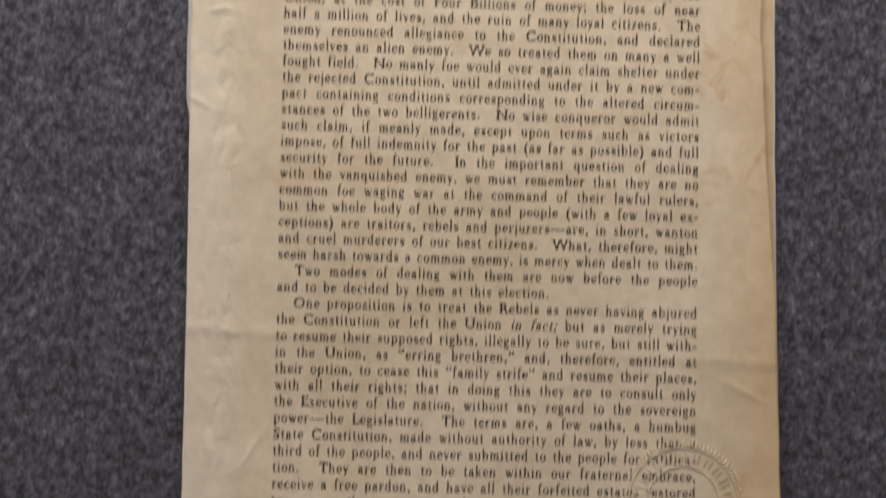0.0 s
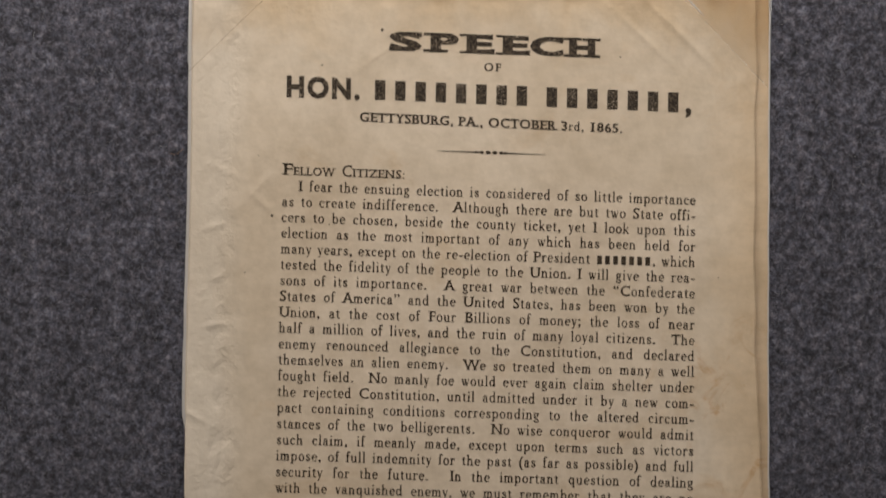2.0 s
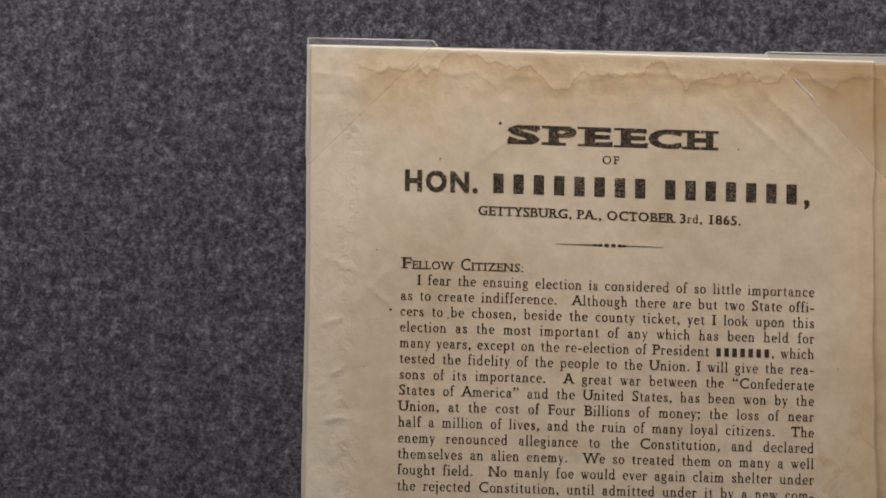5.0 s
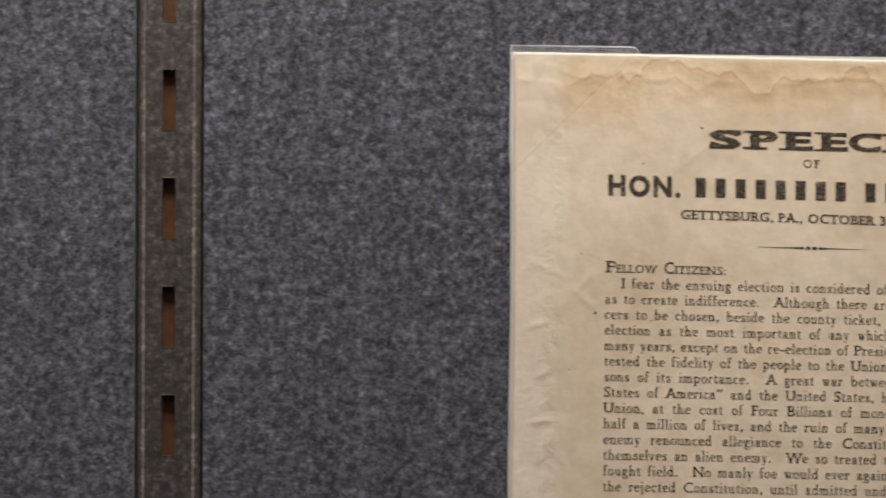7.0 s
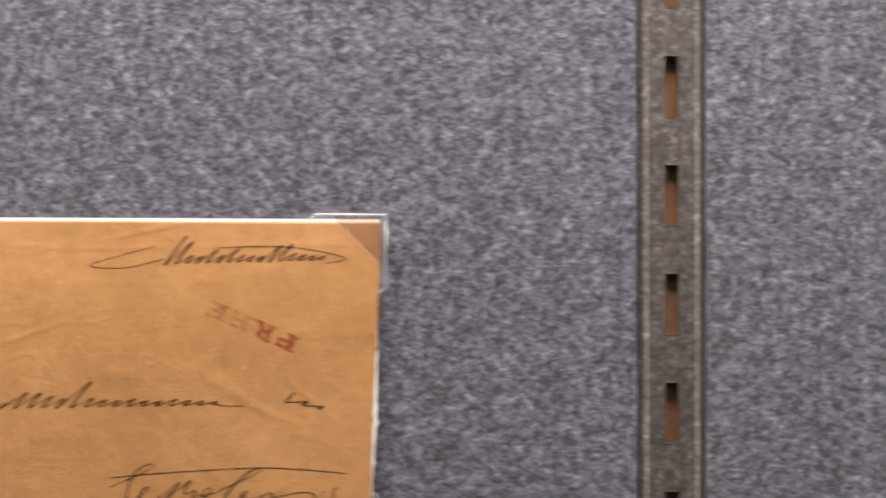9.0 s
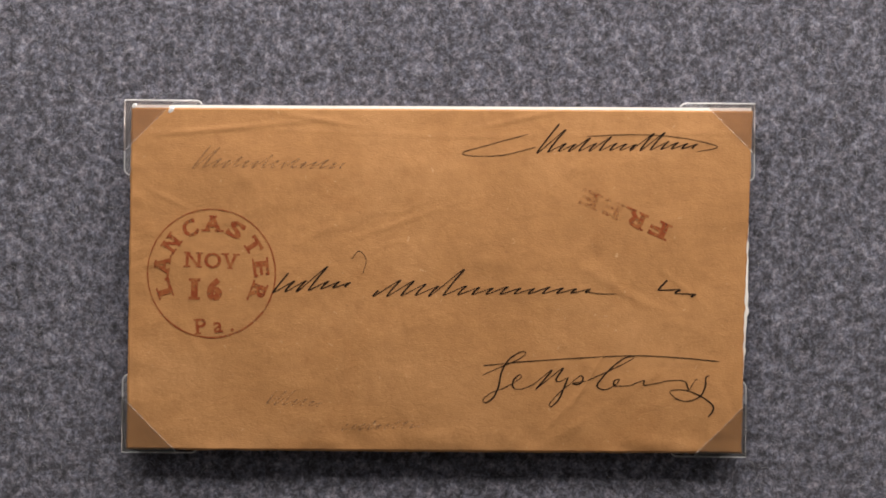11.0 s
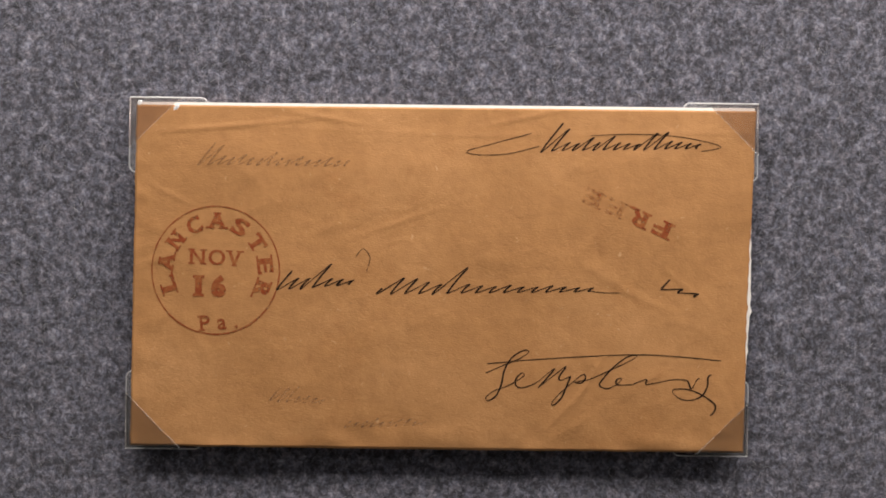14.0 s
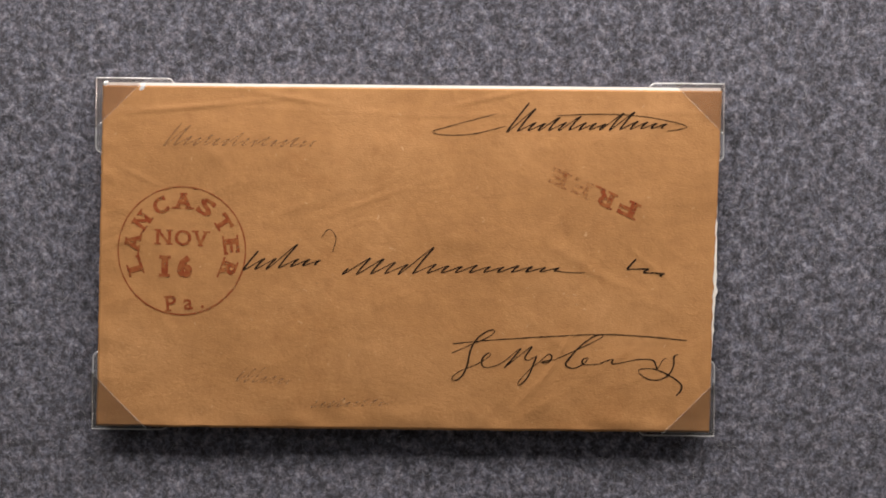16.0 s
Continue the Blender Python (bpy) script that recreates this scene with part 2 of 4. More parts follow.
POCKET_FILM = film_material("pocket_film", (0.82, 0.79, 0.78), 0.035, 0.22, 0.010)
BROWN_EDGE = film_material("film_brown_edge", (0.90, 0.85, 0.78), 0.03, 0.4, 0.03)
# darker copy of the pocket film: lower corners' shade is in its tint
SHADED_FILM = film_material("shaded_pocket_film", (0.70, 0.69, 0.68), 0.02, 0.25, 0.006)
AMBER_FILM = film_material("aged_film", (0.955, 0.942, 0.925), 0.02, 0.25, 0.0)
FILM_EDGE = film_material("film_rim", (0.92, 0.92, 0.93), 0.20, 0.35, 0.30)
CASE_PAINT = plain_material("case_paint", (0.45, 0.44, 0.43), (0.52, 0.51, 0.50), 0.7, 8)
ROOM_PAINT = plain_material("room_paint", (0.40, 0.39, 0.37), (0.48, 0.47, 0.45), 0.9, 5)
CARPET = plain_material("dark_carpet", (0.05, 0.05, 0.055), (0.09, 0.088, 0.09), 0.98, 60)


# ---- building helpers ----
def thing(name, at, label, category, group="", kind=""):
    ob = new(name)
    ob.location = at
    ob.empty_display_size = 0.02
    return tagged(ob, label, category, group, kind)


def origin(ob):
    at = Vector((0, 0, 0))
    while ob:
        at += ob.location
        ob = ob.parent
    return at


def part(name, bm, mat, parent=None, label="", smooth=False):
    """Links a bmesh in world metres as one mesh object under a thing or a part."""
    if parent:
        bmesh.ops.translate(bm, verts=bm.verts, vec=-origin(parent))
    me = bpy.data.meshes.new(name)
    bm.to_mesh(me)
    bm.free()
    me.materials.append(mat)
    if smooth:
        for p in me.polygons:
            p.use_smooth = True
    ob = new(name, me)
    ob.parent = parent
    if label:
        ob["label"] = label
    return ob


def box(bm, x0, x1, y0, y1, z0, z1, bevel=0.0):
    made = bmesh.ops.create_cube(bm, size=1.0)["verts"]
    for v in made:
        v.co = Vector((x0 + (v.co.x + 0.5) * (x1 - x0), y0 + (v.co.y + 0.5) * (y1 - y0), z0 + (v.co.z + 0.5) * (z1 - z0)))
    if bevel:
        edges = {e for v in made for e in v.link_edges}
        bmesh.ops.bevel(bm, geom=list(edges), offset=bevel, segments=2, affect="EDGES", profile=0.5)
    return made


def slab(name, dims, mat, label, category, bevel=0.0):
    bm = bmesh.new()
    box(bm, *dims, bevel)
    return tagged(part(name, bm, mat), label, category, kind="structure")


def tube(bm, points, radius, sides=6):
    """A round bar along a line of points in the plane of the wall."""
    rings = []
    for i, p in enumerate(points):
        a, b = points[max(0, i - 1)], points[min(len(points) - 1, i + 1)]
        d = (Vector(b) - Vector(a)).normalized()
        side = d.cross(Vector((0, 1, 0))).normalized()
        rings.append([bm.verts.new(Vector(p) + radius * (math.cos(2 * math.pi * k / sides) * side + math.sin(2 * math.pi * k / sides) * Vector((0, 1, 0)))) for k in range(sides)])
    for r, q in zip(rings, rings[1:]):
        for k in range(sides):
            bm.faces.new((r[k], r[(k + 1) % sides], q[(k + 1) % sides], q[k]))
    bm.faces.new(rings[0])
    bm.faces.new(rings[-1])


# ---- the display case and the room round it ----
GAP = 0.0081
slab("wall_felt_panel", (-0.95, -GAP, 0.0, 0.012, 0.95, 2.12), FELT, "grey wool felt over the back board of a display case", "wall")
slab("wall_felt_panel", (GAP, 0.95, 0.0, 0.012, 0.95, 2.12), FELT, "grey wool felt over the back board of a display case", "wall")
slab("wall_backing", (-0.95, 0.95, 0.0125, 0.03, 0.95, 2.12), BROWN_BOARD, "brown hardboard behind the felt panels", "wall")
slab("wall_case_side", (-0.98, -0.952, -0.62, 0.03, 0.95, 2.12), CASE_PAINT, "plain painted side of the display case", "wall")
slab("wall_case_side", (0.952, 0.98, -0.62, 0.03, 0.95, 2.12), CASE_PAINT, "plain painted side of the display case", "wall")
slab("ceiling_case", (-0.98, 0.98, -0.62, 0.03, 2.122, 2.15), CASE_PAINT, "plain painted top of the display case", "ceiling")
slab("floor_case", (-0.98, 0.98, -0.36, 0.03, 0.90, 0.948), CASE_PAINT, "plain painted floor of the display case", "floor")
slab("floor", (-3.0, 3.0, -4.0, 0.2, -0.05, 0.0), CARPET, "dark carpeted floor of the museum room", "floor")
slab("ceiling", (-3.0, 3.0, -4.0, 0.2, 2.8, 2.85), ROOM_PAINT, "plain painted ceiling of the museum room", "ceiling")
slab("wall_north", (-3.0, 3.0, 0.1, 0.2, 0.0, 2.8), ROOM_PAINT, "plain painted wall behind the display case", "wall")
slab("wall_south", (-3.0, 3.0, -4.1, -4.0, 0.0, 2.8), ROOM_PAINT, "plain painted wall of the museum room", "wall")
slab("wall_west", (-3.1, -3.0, -4.0, 0.2, 0.0, 2.8), ROOM_PAINT, "plain painted wall of the museum room", "wall")
slab("wall_east", (3.0, 3.1, -4.0, 0.2, 0.0, 2.8), ROOM_PAINT, "plain painted wall of the museum room", "wall")


def felt_fibres():
    """Loose wool hairs that stand off the felt."""
    rng = random.Random(5)
    verts, faces = [], []
    for _ in range(9000):
        x, z = rng.uniform(-0.30, 0.33), rng.uniform(1.24, 1.57)
        if abs(x) < GAP + 0.0015:
            continue
        a, bend, n = rng.uniform(0, math.tau), rng.uniform(-1.3, 1.3), 4
        length, wide = rng.uniform(0.0008, 0.0032), rng.uniform(0.00002, 0.000045)
        lift = rng.uniform(0.00005, 0.0004)
        start = len(verts)
        for i in range(n + 1):
            s = i / n
            verts.append((x - wide * math.sin(a), -0.00006 - lift * math.sin(math.pi * s), z + wide * math.cos(a)))
            verts.append((x + wide * math.sin(a), -0.00006 - lift * math.sin(math.pi * s), z - wide * math.cos(a)))
            x, z, a = x + length / n * math.cos(a), z + length / n * math.sin(a), a + bend / n * 2
        faces += [(start + 2 * i, start + 2 * i + 1, start + 2 * i + 3, start + 2 * i + 2) for i in range(n)]
    me = bpy.data.meshes.new("felt_fibres")
    me.from_pydata(verts, [], faces)
    me.materials.append(plain_material("wool_hair", (0.06, 0.059, 0.07), (0.30, 0.295, 0.31), 0.9, 90))
    return tagged(new("felt_fibres", me), "loose grey wool hairs on the felt panels", "felt fibres", kind="stuff")


felt_fibres()


def stray_hair():
    ob = thing("stray_hair", (0.0765, 0.0, 1.4575), "thin curled brown hair caught on the grey felt", "hair")
    bm = bmesh.new()
    tube(bm, [(0.0756 + 0.0035 * k / 10, -0.0004 - 0.0004 * math.sin(math.pi * k / 10), 1.4578 - 0.0011 * math.sin(math.pi * (k / 10) ** 0.8) + 0.0006 * k / 10) for k in range(11)], 0.00005, 5)
    part("strand", bm, plain_material("brown_hair", (0.16, 0.09, 0.05), (0.24, 0.14, 0.08), 0.6, 200), ob, smooth=True)


stray_hair()


# ---- slotted steel standard ----
def slotted_standard():
    ob = thing("slotted_shelf_standard", (0, 0, 0.96), "slotted steel shelf standard set between grey felt panels", "shelf standard")
    face, front, sheet, z0, z1 = 0.00605, -0.0006, 0.0011, 0.96, 2.11
    pitch, high, half, rim = 0.0254, 0.0143, 0.00158, 0.00012
    tops = [1.4998 + pitch * k for k in range(-21, 24)]
    tops = [z for z in tops if z0 + 0.02 < z < z1 - 0.004]
    bm = bmesh.new()
    cuts = [z0] + [c for z in sorted(tops) for c in (z - high, z)] + [z1]
    xs = [-face, -half, half, face]
    for depth in (front, front + sheet):
        for i, (a, b) in enumerate(zip(cuts, cuts[1:])):
            for j in range(3):
                if j == 1 and i % 2 == 1:
                    continue
                bm.faces.new([bm.verts.new((x, depth, z)) for x, z in ((xs[j], a), (xs[j + 1], a), (xs[j + 1], b), (xs[j], b))])
    for z in tops:
        ring = [(-half, z - high), (half, z - high), (half, z), (-half, z)]
        for (ax, az), (bx, bz) in zip(ring, ring[1:] + ring[:1]):
            bm.faces.new([bm.verts.new(c) for c in ((ax, front, az), (bx, front, bz), (bx, front + sheet, bz), (ax, front + sheet, az))])
    bmesh.ops.remove_doubles(bm, verts=bm.verts, dist=1e-6)
    bmesh.ops.recalc_face_normals(bm, faces=bm.faces)
    part("face", bm, STEEL, ob)
    for side in (-1, 1):
        bm = bmesh.new()
        prof = [(face, front), (face + 0.0005, front + 0.00012), (face + 0.0012, front + 0.0009), (face + 0.0018, front + 0.0026), (face + 0.0019, 0.0100),
                (face + 0.0012, 0.0100), (face + 0.0010, front + 0.0028), (face, front + sheet)]
        rows = [[bm.verts.new((side * x, y, z)) for x, y in prof] for z in (z0, z1)]
        for k in range(len(prof)):
            q = (k + 1) % len(prof)
            bm.faces.new((rows[0][k], rows[0][q], rows[1][q], rows[1][k]))
        bm.faces.new(rows[0])
        bm.faces.new(rows[1])
        bmesh.ops.recalc_face_normals(bm, faces=bm.faces)
        part("flange", bm, STEEL_SIDE, ob, "dull rolled edge")
        bm = bmesh.new()
        tube(bm, [(side * (face - 0.0002), front + 0.00007, z0), (side * (face - 0.0002), front + 0.00007, z1)], 0.00022, 12)
        for v in bm.verts:
            v.co.y = front + 0.00004 + 0.35 * (v.co.y - front - 0.00007)
        part("edge_bead", bm, STEEL_WORN, ob, "bright worn edge", smooth=True)
    for z in tops:
        if not 1.30 < z < 1.56:
            continue
        for level in (z, z - high):
            bm = bmesh.new()
            tube(bm, [(-half, front, level), (0.0, front - 0.00002, level), (half, front, level)], 0.00009, 6)
            part("slot_lip", bm, STEEL_WORN, ob, "bright worn lip of a slot", smooth=True)
    bm = bmesh.new()
    box(bm, -0.0055, 0.0055, 0.0018, 0.0060, z0, z1)
    part("filler_strip", bm, BROWN_BOARD, ob, "brown hardboard strip behind the slots")
    return ob


slotted_standard()


# ---- lettering ----
GLYPHS = {}


def raw_text(body, heavy):
    data = bpy.data.curves.new("lettering", "FONT")
    data.body, data.size, data.offset, data.resolution_u, data.fill_mode = body, 1.0, heavy, 3, "FRONT"
    ob = bpy.data.objects.new("lettering", data)
    me = ob.to_mesh()
    verts = [(v.co.x, v.co.y) for v in me.vertices]
    faces = [tuple(p.vertices) for p in me.polygons]
    ob.to_mesh_clear()
    bpy.data.objects.remove(ob)
    bpy.data.curves.remove(data)
    return verts, faces


def stressed(verts, faces, across, down):
    """Moves a letter's outline so that its upright strokes swell and its level strokes thin, as in book type."""
    sides, push = {}, {}
    for f in faces:
        area = sum(verts[a][0] * verts[b][1] - verts[b][0] * verts[a][1] for a, b in zip(f, f[1:] + f[:1]))
        ring = f if area > 0 else f[::-1]
        for a, b in zip(ring, ring[1:] + ring[:1]):
            sides[(a, b)] = True
    for a, b in sides:
        if (b, a) in sides:
            continue
        d = Vector((verts[b][1] - verts[a][1], verts[a][0] - verts[b][0]))
        if d.length > 1e-9:
            d.normalize()
            for k in (a, b):
                push[k] = push.get(k, Vector((0, 0))) + d
    out = []
    for k, (x, y) in enumerate(verts):
        n = push.get(k, Vector((0, 0)))
        n = Vector((max(-1, min(1, n.x)), max(-1, min(1, n.y))))
        out.append((x + across * n.x, y + down * n.y))
    return out


def glyph(c, heavy=0.0, serif=0.0):
    """One letter of the built-in font and the step to the next letter. heavy: its weight, or weight, growth of
    upright and growth of level strokes; serif: reach of small foot and head bars."""
    heavy, across, down = heavy if isinstance(heavy, tuple) else (heavy, 0.0, 0.0)
    key = (c, heavy, across, down, serif)
    if key in GLYPHS:
        return GLYPHS[key]
    if c == "\u25ae":
        GLYPHS[key] = [(0.08, 0.0), (0.40, 0.0), (0.40, 0.56), (0.08, 0.56)], [(0, 1, 2, 3)], 0.50
        return GLYPHS[key]
    if c == "\u25a0":
        GLYPHS[key] = [(0.10, 0.0), (0.50, 0.0), (0.50, 0.70), (0.10, 0.70)], [(0, 1, 2, 3)], 0.68
        return GLYPHS[key]
    pair = raw_text("HH", 0)[0]
    trio = raw_text("H" + c + "H", 0)[0]
    step = (max(v[0] for v in trio) - min(v[0] for v in trio)) - (max(v[0] for v in pair) - min(v[0] for v in pair))
    if c == " ":
        GLYPHS[key] = [], [], step
        return GLYPHS[key]
    if down < 0 and c in "abcdefghijklmnopqrstuvwxyz":
        GLYPHS[key] = book_letter(c)
        return GLYPHS[key]
    verts, faces = raw_text(c, heavy)
    if across or down:
        verts = stressed(verts, faces, across, down)
    if serif and c.isalnum():
        level = {}
        for f in faces:
            for a, b in zip(f, f[1:] + f[:1]):
                level[tuple(sorted((a, b)))] = level.get(tuple(sorted((a, b))), 0) + 1
        low, top = min(v[1] for v in verts), max(v[1] for v in verts)
        x_high = max(v[1] for v in raw_text("x", heavy)[0])
        extra = []
        dot = x_high + 0.05 if c in "ij" else 9.0
        flag = serif * (0.25 if c.islower() else 1.0)
        for (a, b), uses in level.items():
            (ax, ay), (bx, by) = verts[a], verts[b]
            if uses == 1 and ay < dot and abs(ay - by) < 0.012 and 0.03 < abs(ax - bx) < 0.22 + 2 * heavy:
                thin = 0.066 + heavy * 0.8 + down * 1.5
                if abs(ay - low) < 0.02 or abs(ay + heavy) < 0.02:
                    extra.append((min(ax, bx) - serif, max(ax, bx) + serif, ay, ay + thin))
                elif abs(ay - top) < 0.02 or abs(ay - x_high) < 0.02:
                    extra.append((min(ax, bx) - serif, max(ax, bx) + flag, ay - thin, ay))
        if c.isupper():
            west, east = min(v[0] for v in verts), max(v[0] for v in verts)
            slim = 0.050 + heavy
            if c in "BDEFLPR":
                for y in ([low] if c != "L" else []) + [top - slim] + ([low] if c == "L" else []):
                    extra.append((west - serif, west + 0.05, y, y + slim))
            for letters, x0, x1, y0, y1 in (("EFTGCSZ", east - slim, east, top - 0.19, top), ("ELZ", east - slim * 0.6, east + slim * 0.4, low, low + 0.20), ("TZS", west, west + slim, top - 0.19 if c != "S" else low, top if c != "S" else low + 0.19)):
                if c in letters:
                    extra.append((x0, x1, y0, y1))
        for x0, x1, y0, y1 in extra:
            n = len(verts)
            verts += [(x0, y0), (x1, y0), (x1, y1), (x0, y1)]
            faces.append((n, n + 1, n + 2, n + 3))
    GLYPHS[key] = verts, faces, step
    return GLYPHS[key]


def book_letter(c):
    """A small letter of old book type: thick uprights, hairline turns and bracket bars at head and foot."""
    thick, thin, low, mid, top = 0.090, 0.047, -0.21, 0.44, 0.71
    verts, faces = [], []

    def quad(pts):
        n = len(verts)
        verts.extend(pts)
        faces.append(tuple(range(n, n + len(pts))))

    def bar(x0, x1, y0, y1):
        quad([(x0, y0), (x1, y0), (x1, y1), (x0, y1)])

    def stem(x, y0, y1):
        bar(x - thick / 2, x + thick / 2, y0, y1)

    def foot(x, y=0.0, west=0.052, east=0.052):
        bar(x - thick / 2 - west, x + thick / 2 + east, y, y + 0.048)

    def flag(x, y):
        quad([(x - thick / 2 - 0.055, y - 0.058), (x, y - 0.05), (x, y), (x - thick / 2 - 0.055, y - 0.028)])

    def stroke(pts, wide=None):
        edge = []
        for i, p in enumerate(pts):
            a, b = Vector(pts[max(0, i - 1)]), Vector(pts[min(len(pts) - 1, i + 1)])
            d = (b - a).normalized()
            w = wide or thin + (thick + 0.006 - thin) * abs(d.y) ** 1.6
            side = Vector((-d.y, d.x)) * w / 2
            edge.append(((p[0] - side.x, p[1] - side.y), (p[0] + side.x, p[1] + side.y)))
        for (a, b), (e, f) in zip(edge, edge[1:]):
            quad([a, e, f, b])

    def arc(cx, cy, rx, ry, a0, a1):
        n = max(4, int(abs(a1 - a0) / 24))
        stroke([(cx + rx * math.cos(radians(a0 + (a1 - a0) * k / n)), cy + ry * math.sin(radians(a0 + (a1 - a0) * k / n))) for k in range(n + 1)])

    def dot(x, y, r=0.052):
        quad([(x + r * math.cos(k * math.pi / 4), y + r * math.sin(k * math.pi / 4)) for k in range(8)])

    def arch(x0, x1):
        arc((x0 + x1) / 2 + 0.01, mid - 0.155, (x1 - x0) / 2 - 0.01, 0.137, 165, 0)
        stem(x1, 0, mid - 0.15)
        foot(x1)

    def leaning(x0, y0, x1, y1, wide):
        stroke([(x0, y0), (x1, y1)], wide)

    step = {"i": 0.23, "l": 0.23, "j": 0.23, "f": 0.28, "t": 0.29, "r": 0.34, "s": 0.36, "c": 0.38, "e": 0.40, "g": 0.41, "a": 0.42, "o": 0.43, "k": 0.44, "m": 0.68, "w": 0.57, "v": 0.39, "x": 0.40, "y": 0.39, "z": 0.38}.get(c, 0.47)
    if c in "il":
        stem(0.11, 0, mid if c == "i" else top)
        foot(0.11)
        flag(0.11, mid if c == "i" else top)
        if c == "i":
            dot(0.11, 0.62)
    elif c in "nhm":
        stem(0.10, 0, top if c == "h" else mid)
        foot(0.10)
        flag(0.10, top if c == "h" else mid)
        arch(0.10, 0.34 if c != "m" else 0.325)
        if c == "m":
            arch(0.325, 0.55)
    elif c == "u":
        stem(0.10, 0.14, mid)
        flag(0.10, mid)
        arc(0.22, 0.15, 0.12, 0.132, 180, 330)
        stem(0.345, 0, mid)
        flag(0.345, mid)
        foot(0.345, west=-0.05)
    elif c == "r":
        stem(0.10, 0, mid)
        foot(0.10, east=0.07)
        flag(0.10, mid)
        arc(0.22, 0.29, 0.11, 0.13, 165, 60)
        dot(0.285, 0.375)
    elif c == "o":
        arc(0.215, 0.22, 0.155, 0.205, 0, 360)
    elif c == "c":
        arc(0.21, 0.22, 0.15, 0.205, 55, 315)
        dot(0.305, 0.355)
    elif c == "e":
        arc(0.21, 0.22, 0.15, 0.205, 5, 318)
        bar(0.08, 0.36, 0.215, 0.255)
    elif c == "a":
        stem(0.285, 0.03, 0.33)
        arc(0.19, 0.325, 0.10, 0.10, 0, 150)
        dot(0.105, 0.335)
        arc(0.185, 0.125, 0.115, 0.112, 60, 320)
        foot(0.305, west=-0.05, east=0.05)
    elif c == "s":
        stroke([(0.295, 0.315), (0.265, 0.40), (0.185, 0.425), (0.10, 0.385), (0.095, 0.31)])
        stroke([(0.095, 0.325), (0.14, 0.255), (0.24, 0.195), (0.29, 0.125)], thick)
        stroke([(0.29, 0.14), (0.275, 0.05), (0.19, 0.015), (0.10, 0.05), (0.065, 0.14)])
    elif c == "t":
        stem(0.13, 0.07, 0.54)
        bar(0.02, 0.27, mid - 0.042, mid)
        arc(0.205, 0.085, 0.075, 0.068, 180, 320)
    elif c in "dq":
        arc(0.205, 0.22, 0.14, 0.205, 25, 335)
        stem(0.345, 0 if c == "d" else low, top if c == "d" else mid)
        foot(0.345, 0 if c == "d" else low, west=-0.04 if c == "d" else 0.05)
        if c == "d":
            flag(0.345, top)
    elif c in "bp":
        stem(0.10, 0 if c == "b" else low, top if c == "b" else mid)
        flag(0.10, top if c == "b" else mid)
        arc(0.245, 0.22, 0.14, 0.205, -155, 155)
        if c == "p":
            foot(0.10, low)
    elif c == "g":
        arc(0.185, 0.30, 0.115, 0.13, 0, 360)
        leaning(0.27, 0.39, 0.37, 0.43, 0.05)
        arc(0.15, 0.11, 0.065, 0.075, 110, 250)
        leaning(0.13, 0.045, 0.30, 0.015, 0.07)
        arc(0.195, -0.085, 0.14, 0.095, -200, 75)
    elif c == "f":
        stem(0.12, 0, 0.58)
        arc(0.205, 0.57, 0.085, 0.125, 175, 50)
        dot(0.27, 0.645, 0.045)
        bar(0.02, 0.26, mid - 0.042, mid)
        foot(0.12)
    elif c in "vwy":
        for x in ((0.0, 0.185) if c == "w" else (0.0,)):
            leaning(0.075 + x, mid, 0.205 + x, 0.0, thick)
            leaning(0.205 + x, 0.0, 0.325 + x, mid, thin)
            bar(0.005 + x, 0.15 + x, mid - 0.04, mid)
        bar(0.265 + x, 0.385 + x, mid - 0.04, mid)
        if c == "y":
            leaning(0.215, 0.03, 0.135, -0.16, thin)
            dot(0.095, -0.165, 0.045)
    elif c == "x":
        leaning(0.085, mid, 0.325, 0.0, thick)
        leaning(0.315, mid, 0.085, 0.0, thin)
        for x in (0.085, 0.32):
            bar(x - 0.07, x + 0.07, mid - 0.04, mid)
            bar(x - 0.07, x + 0.07, 0, 0.04)
    elif c == "k":
        stem(0.10, 0, top)
        foot(0.10)
        flag(0.10, top)
        leaning(0.13, 0.16, 0.34, mid, thin)
        leaning(0.20, 0.26, 0.36, 0.0, thick)
        bar(0.27, 0.40, mid - 0.04, mid)
        bar(0.29, 0.43, 0, 0.04)
    elif c == "j":
        stem(0.12, -0.12, mid)
        flag(0.12, mid)
        arc(0.055, -0.12, 0.065, 0.075, 0, -110)
        dot(0.12, 0.62)
    elif c == "z":
        bar(0.05, 0.34, 0, 0.042)
        bar(0.05, 0.34, mid - 0.042, mid)
        leaning(0.08, 0.03, 0.31, mid - 0.03, thick)
    return verts, faces, step


def run_width(text, heavy=0.0, track=0.0, serif=0.0):
    return sum(glyph(c, heavy, serif)[2] + track for c in text)


def set_run(bm, text, start, tall, wide, place, heavy=0.0, serif=0.0, track=0.0, slant=0.0):
    """Sets letters side by side from start; place(across, up) gives each corner's place. Sizes of letters in metres for the font's unit."""
    at = start
    for i, c in enumerate(text):
        verts, faces, step = glyph(c, heavy, serif)
        lift = 1e-6 * (i % 3)
        made = [bm.verts.new(place(at + (x + slant * y) * wide, y * tall, lift)) for x, y in verts]
        for f in faces:
            bm.faces.new([made[k] for k in f])
        at += (step + track) * wide
    return at


# ---- printed leaflet ----
BOOK = (0.003, 0.012, -0.008)


